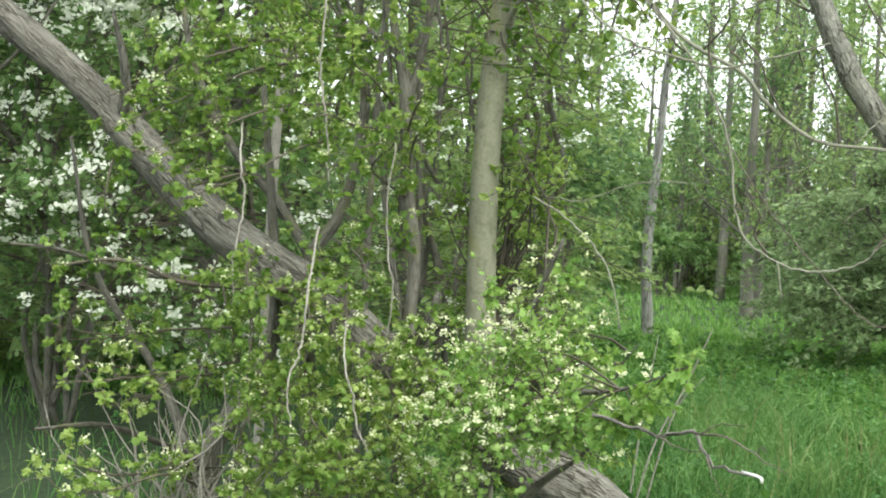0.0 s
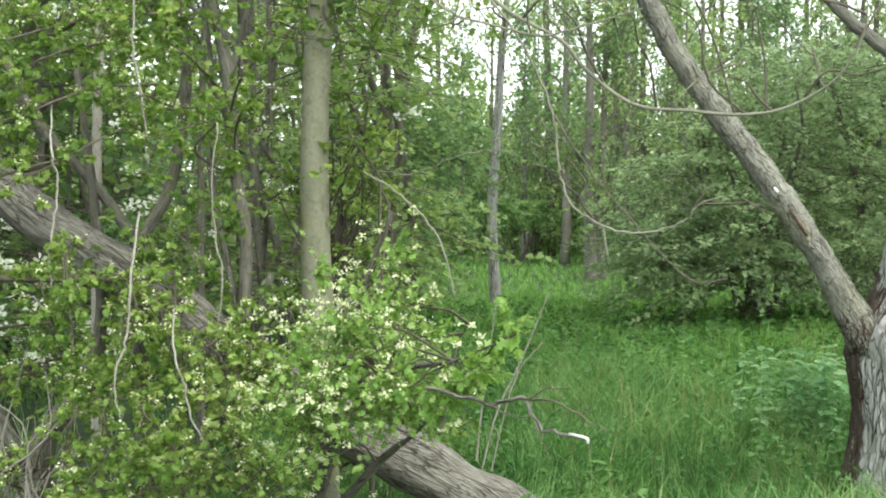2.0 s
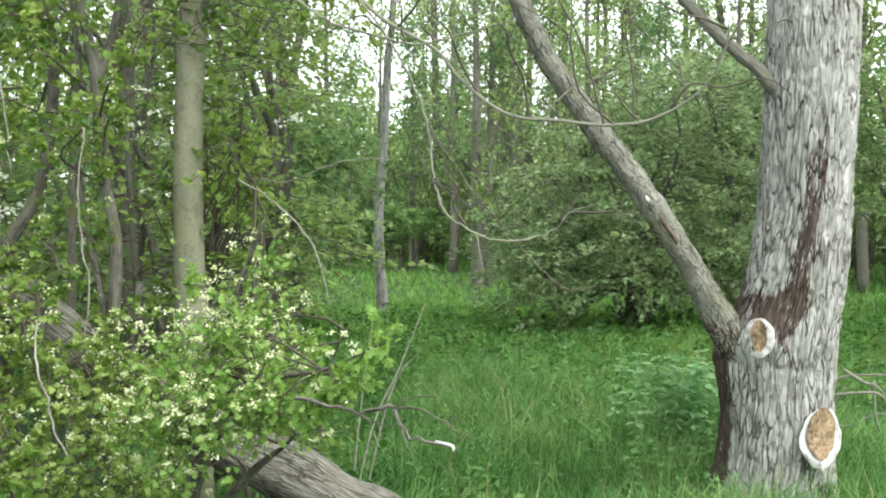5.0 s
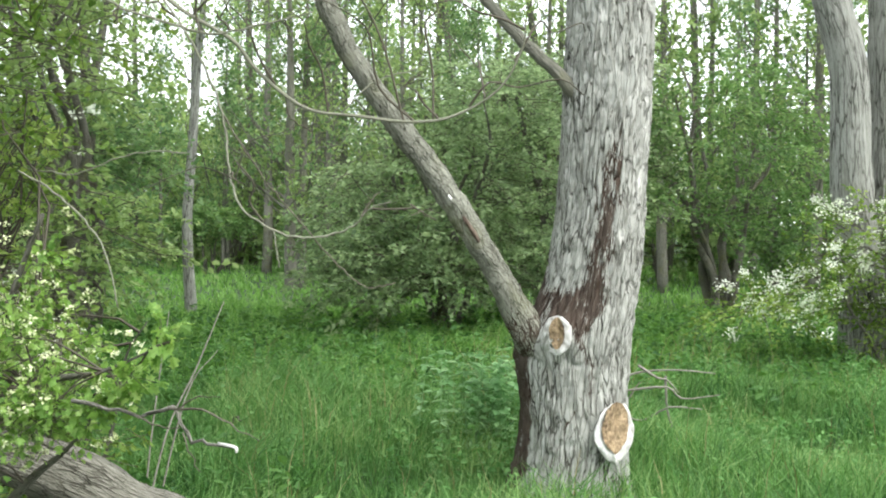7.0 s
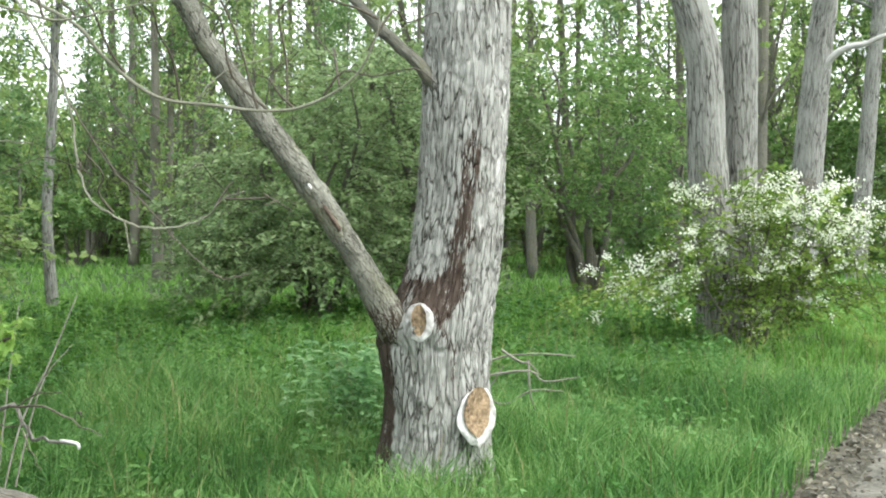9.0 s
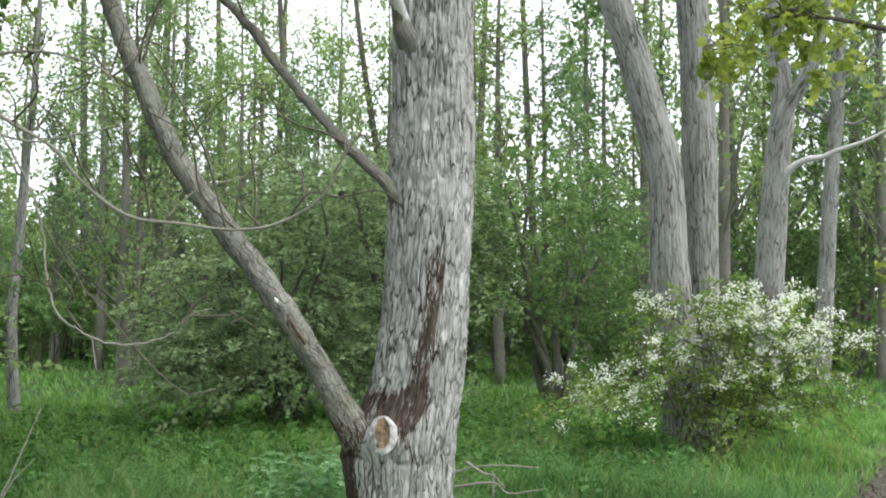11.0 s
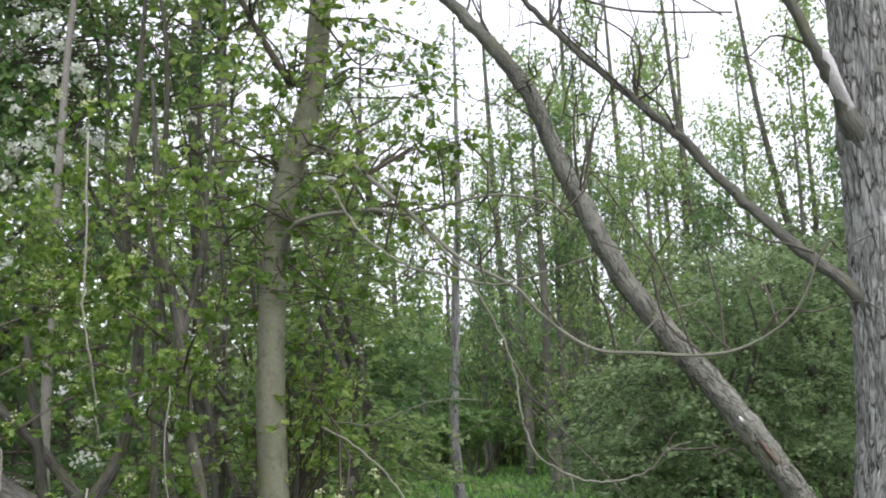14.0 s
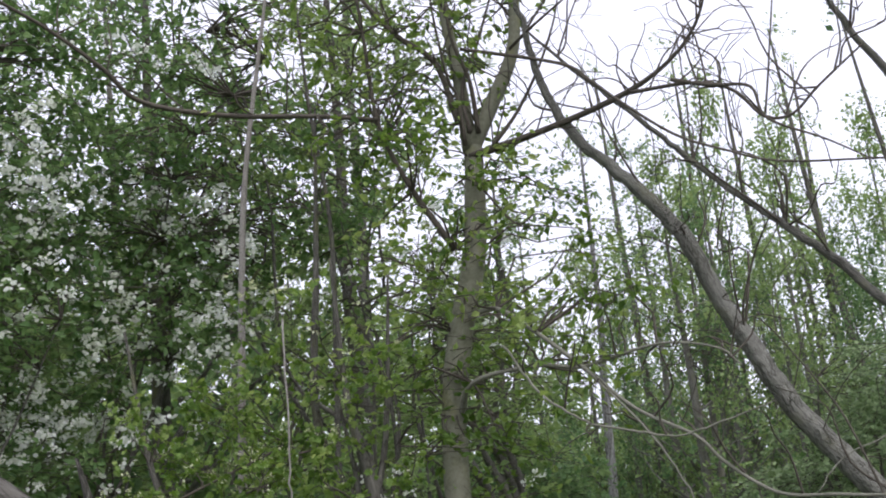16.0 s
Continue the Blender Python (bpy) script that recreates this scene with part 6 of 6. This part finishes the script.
# the wood's depth, a loose mass of leaves thinning upwards
n = 84000
a, d = np.radians(rng.uniform(-38, 66, n)), rng.uniform(45, 62, n)
z = np.where(rng.uniform(0, 1, n) < 0.72, rng.uniform(0.1, 7.5, n), rng.gamma(2.0, 2.4, n) + 1)
lump = np.array([noise.noise((x * 22, y * 0.25, 7)) for x, y in zip(a, z)])
keep = lump > -0.34 + 0.06 * np.maximum(0, z - 5)
heap = Heap()
k = 26000  # thick lower screen at the back of the clearing
a2, d2, z2 = np.radians(rng.uniform(-2, 30, k)), rng.uniform(40, 47, k), rng.uniform(0.1, 4.6, k) * rng.uniform(0.6, 1.25, k)
leaves(heap, rng, np.stack([1 + d2 * np.sin(a2), 0.6 + d2 * np.cos(a2), z2], 1), rng.normal(0, 1, (k, 3)), 0.28, FLAKE)
leaves(heap, rng, np.stack([1 + d * np.sin(a), 0.6 + d * np.cos(a), z], 1)[keep], rng.normal(0, 1, (n, 3))[keep], 0.3, FLAKE)
tagged(heap.link("far_wood", LEAF_SPRING, smooth=False), "hazy green mass of leaves deep in the wood", "woods", kind="stuff")


# ---- meadow ----
def blades(heap, rng, xy, high, wide, lean=0.35):
    n = len(xy)
    z = np.array([rise(x, y) for x, y in xy])
    a, b = rng.uniform(0, 2 * math.pi, n), rng.uniform(0, 2 * math.pi, n)
    lush = np.array([noise.noise((x * 0.8, y * 0.8, 11)) for x, y in xy])
    h, w = high * rng.uniform(0.45, 1.2, n) * np.clip(1 + 0.9 * lush, 0.55, 1.5), wide * rng.uniform(0.7, 1.3, n)
    side = np.stack([np.cos(a), np.sin(a), 0 * a], 1) * w[:, None] / 2
    fall = np.stack([np.cos(b), np.sin(b), 0 * b], 1) * (h * rng.uniform(0.1, 1, n) * lean)[:, None]
    base = np.stack([xy[:, 0], xy[:, 1], z - 0.01], 1)
    up = np.stack([0 * h, 0 * h, h], 1)
    v = np.stack([base - side, base + side, base + up * 0.58 + fall * 0.35 - side * 0.75, base + up * 0.58 + fall * 0.35 + side * 0.75, base + up * (1 - 0.12 * rng.uniform(0, 1, (n, 1))) + fall * 1.3], 1)
    f = np.arange(n)[:, None, None] * 5 + np.array([(0, 1, 3), (0, 3, 2), (2, 3, 4)])
    heap.add(v.reshape(-1, 3), f.reshape(-1, 3))


def meadow(rng, n, d0, d1, a0, a1):
    d = np.sqrt(rng.uniform(d0 * d0, d1 * d1, n))
    a = np.radians(rng.uniform(a0, a1, n))
    xy = np.stack([1 + d * np.sin(a), 0.6 + d * np.cos(a)], 1)
    out = beside_path(xy[:, 0], xy[:, 1])
    keep = (out > -0.02 + 0.3 * rng.uniform(0, 1, n) ** 2) | (out < -2.75)
    tuft = np.array([noise.noise((x * 1.7, y * 1.7, 2)) for x, y in xy])
    shade = (xy[:, 0] < 0.5 - 0.1 * (xy[:, 1] - 5)) & (xy[:, 1] > 3.95) & (xy[:, 1] < 10) & (rng.uniform(0, 1, n) < 0.97)  # grass left out so dark soil stands in for thicket shade
    return xy[keep & ~shade & (rng.uniform(-0.75, 0.35, n) < tuft + 0.15)]


rng = np.random.default_rng(111)
for label, n, d0, d1, a0, a1, high, wide in (
        ("tall fresh meadow grass near the path", 120000, 3.0, 9.5, -34, 66, 0.33, 0.0095), ("meadow grass in the clearing, lightened in colour as open light", 105000, 9.5, 19, -30, 62, 0.19, 0.016),
        ("far meadow grass under the trees, lightened in colour as open light", 60000, 19, 44, -30, 60, 0.2, 0.042), ("grass along the other side of the path", 16000, 2.5, 22, 66, 326, 0.26, 0.025)):
    heap = Heap()
    blades(heap, rng, meadow(rng, n, d0, d1, a0, a1), high, wide, 0.75 if d0 < 9 else 0.9)
    tagged(heap.link("meadow_grass", LIT_GRASS if d0 > 9 else GRASS, smooth=False), label, "grass", kind="stuff")
heap = Heap()
blades(heap, rng, meadow(rng, 900, 4, 12, 10, 62), 0.55, 0.006, 0.5)
tagged(heap.link("dry_stalks", STRAW, smooth=False), "thin straw-coloured dry stalks among the grass", "grass", kind="stuff")


def herbs(name, label, spots, seed, high, leaf, per, mat=None):
    rng = np.random.default_rng(seed)
    l_heap = Heap()
    n = len(spots)
    z = np.array([rise(x, y) for x, y in spots])
    base = np.stack([spots[:, 0], spots[:, 1], z], 1)
    t = rng.uniform(0.15, 1, (n, per, 1))
    tip = rng.normal(0, 0.06, (n, 1, 3)) + np.stack([0 * z, 0 * z, high * rng.uniform(0.6, 1.2, n)], 1)[:, None]
    at = (base[:, None] + tip * t).reshape(-1, 3)
    a = rng.uniform(0, 2 * math.pi, n * per)
    leaves(l_heap, rng, at, np.stack([np.cos(a), np.sin(a), 0.1 + 0 * a], 1) * 1.6, leaf, OVAL, up=1.4, droop=0.1)
    sticks(l_heap, base, base + tip[:, 0], 0.004, 0.002)
    return tagged(l_heap.link(name, mat or HERB, smooth=False), label, "plants", kind="stuff")


rng = np.random.default_rng(121)
herbs("meadow_herbs", "low leafy herbs among the grass", meadow(rng, 2600, 6, 12, -28, 45), 122, 0.2, 0.05, 9)
herbs("meadow_herbs", "bright leafy herbs between the grass tufts", meadow(np.random.default_rng(127), 900, 3.8, 8, -22, 42), 128, 0.24, 0.045, 9)
herbs("meadow_herbs", "dark green herbs under the bushes, with shade in the leaf colour", meadow(rng, 2400, 8.5, 17, -10, 42), 125, 0.27, 0.085, 7, HERB_SHADED)
patch = meadow(rng, 4200, 5.2, 12, -20, 44)
patch = patch[np.array([noise.noise((x * 1.1, y * 1.1, 21)) for x, y in patch]) > 0.22]
herbs("meadow_herbs", "pale green leafy herb clumps in the meadow", patch, 126, 0.26, 0.045, 12)
herbs("meadow_herbs", "leafy herbs under the thicket, darkened in colour as shade", np.stack([rng.uniform(0.2, 2.2, 240), rng.uniform(4.6, 7.5, 240)], 1), 124, 0.3, 0.06, 9, HERB_SHADED)


def nettle(seed, at):
    """An upright herb with leaves in pairs up its stem."""
    rng = np.random.default_rng(seed)
    ob = anchor("nettle", (*at, rise(*at)), "leafy green nettle beside the big trunk", "plant", "nettles by the trunk")
    h = rng.uniform(0.5, 0.72)
    top = np.array([*rng.normal(0, 0.05, 2), h])
    o = np.array(ob.location)
    heap = Heap()
    tube(heap, spline([(*o, 0.005), (*(o + top * 0.5), 0.004), (*(o + top), 0.002)], 3), 5)
    heap.link("stem", NETTLE, ob)
    heap = Heap()
    t = np.repeat(np.linspace(0.25, 1, 9), 4)
    a = np.tile([0, 1.57, 3.14, 4.71], 9) + np.repeat(np.arange(9) * 0.8, 4)
    leaves(heap, rng, o + top * t[:, None], np.stack([np.cos(a), np.sin(a), 0.1 + 0 * a], 1) * 2.5, 0.07, OVAL, up=1.6, droop=0.3)
    heap.link("foliage", NETTLE, ob, smooth=False)
    return ob


for i in range(34):
    nettle(130 + i, (3.9 + rng.normal(0, 0.2), 6.9 + rng.normal(0, 0.3)))

# dead twigs lying in the grass beside the big trunk
litter = anchor("fallen_branch", (5.3, 7.4, 0), "dry fallen branch lying in the grass", "branch")
for a, b in (((4.45, 6.56, 0.55), (4.98, 6.2, 0.63)), ((4.5, 6.5, 0.5), (5.0, 6.18, 0.5)), ((4.6, 6.47, 0.66), (4.8, 6.32, 0.5)), ((4.5, 6.5, 0.36), (4.9, 6.22, 0.41)), ((4.74, 6.38, 0.6), (4.8, 6.3, 0.0)), ((4.4, 6.6, 0.0), (4.6, 6.45, 0.56))):
    heap = Heap()
    reach(heap, rng, a, b, 0.009, 0.0035, 0.015, 4, 6)
    heap.link("twig", PALE_TWIG, litter)


# dry weed stalks standing at the thicket's edge
weed = anchor("dry_weed", (1.5, 5.7, 0), "pale dry weed stalks standing in the grass", "weed")
for pts in ([(1.5, 5.72, 0.0, 0.005), (1.62, 5.7, 0.55, 0.0045), (1.75, 5.68, 0.85, 0.004), (1.87, 5.65, 1.16, 0.002)],
            [(1.54, 5.7, 0.0, 0.0045), (1.7, 5.66, 0.72, 0.0035), (1.84, 5.62, 0.94, 0.0015)], [(1.5, 5.68, 0.0, 0.0045), (1.56, 5.7, 0.6, 0.004), (1.63, 5.7, 1.12, 0.0015)]):
    heap = Heap()
    tube(heap, spline(pts, 5), 6, 0.15, rng)
    heap.link("stalk", PALE_TWIG, weed)


# ---- maple leaning over the path ----
rng = np.random.default_rng(201)
maple = anchor("maple_tree", (10.5, 4.5, 0), "young maple with large yellow-green leaves overhanging the path", "tree")
MAPLE = [(10.5, 4.5, -0.1, 0.12), (10.45, 4.55, 1.5, 0.1), (10.3, 4.7, 3.0, 0.085), (10.1, 4.9, 4.5, 0.06), (10.0, 5.0, 6.5, 0.02)]
MAPLE_ARMS = [[(10.3, 4.7, 3.0, 0.05), (9.4, 5.5, 3.5, 0.035), (8.4, 6.2, 3.9, 0.022), (7.6, 6.6, 4.0, 0.012), (7.1, 6.95, 3.75, 0.005)],
              [(10.2, 4.8, 3.6, 0.04), (9.3, 5.6, 4.2, 0.025), (8.3, 6.1, 4.5, 0.015), (7.5, 6.4, 4.4, 0.006)],
              [(10.3, 4.7, 2.6, 0.04), (10.4, 5.9, 2.6, 0.025), (10.7, 7.2, 2.3, 0.012), (10.9, 8.0, 2.0, 0.005)]]
heap = Heap()
tube(heap, spline(MAPLE, 5), 12, 0.08, rng)
heap.link("trunk", POLE, maple)
for pts in MAPLE_ARMS:
    heap = Heap()
    tube(heap, spline(pts, 5), 8, 0.06, rng)
    heap.link("branch", TWIG, maple)
heap, leaf_heap = Heap(), Heap()
foliage(rng, MAPLE_ARMS + [MAPLE[3:]], [((7.4, 6.6, 3.85), (0.4, 0.35, 0.3), 9), ((7.0, 6.75, 3.6), (0.3, 0.3, 0.2), 7), ((7.7, 6.2, 3.75), (0.4, 0.3, 0.25), 4), ((7.9, 6.6, 3.8), (0.5, 0.4, 0.35), 7), ((7.9, 6.4, 4.3), (0.5, 0.4, 0.3), 9), ((8.8, 5.9, 4.1), (0.7, 0.5, 0.4), 18), ((10.8, 7.6, 2.1), (0.5, 0.6, 0.4), 22), ((10.0, 5.0, 6.0), (1.6, 1.6, 1.2), 50)],
        heap, leaf_heap, leaf=0.095, shape=LOBED, per=18, spread=0.17, twig=0.005)
heap.link("twig_work", TWIG, maple)
leaf_heap.link("crown", LEAF_MAPLE, maple, smooth=False)

# bare standing stems behind the thicket
for name, label, pts, mat in (("dead_stem", "bleached bare dead stem standing in the thicket", [(-0.45, 6.8, -0.1, 0.030), (-0.42, 6.75, 2.0, 0.027), (-0.34, 6.7, 3.4, 0.021), (-0.27, 6.7, 4.2, 0.017), (-0.1, 6.7, 5.2, 0.011), (0.1, 6.7, 6.4, 0.004)], PALE_TWIG),
                              ("bare_stem", "dark leafless stem standing in the thicket", [(0.1, 7.0, -0.1, 0.026), (0.12, 7.0, 2.2, 0.020), (0.2, 7.0, 3.8, 0.015), (0.12, 7.0, 4.8, 0.011), (0.05, 7.0, 6.5, 0.005)], THICKET)):
    stem = anchor(name, pts[0][:2] + (0,), label, "stem")
    heap = Heap()
    tube(heap, spline(pts, 6), 10, 0.12, rng)
    heap.link("shaft", mat, stem)

# dead leaves along the path
n = 1500
along, out = rng.uniform(-5, 10, n), rng.normal(-0.05, 0.14, n)
xy = EDGE_AT + EDGE_WAY * along[:, None] + EDGE_OUT * out[:, None]
heap = Heap()
leaves(heap, rng, np.stack([xy[:, 0], xy[:, 1], np.array([rise(x, y) for x, y in xy]) + 0.045], 1), rng.normal(0, 1, (n, 3)) * (1, 1, 0.15), 0.05, OVAL, up=2.5, droop=0)
tagged(heap.link("dead_leaves", DRY_LEAF, smooth=False), "brown dead leaves along the path edge", "leaves", kind="stuff")
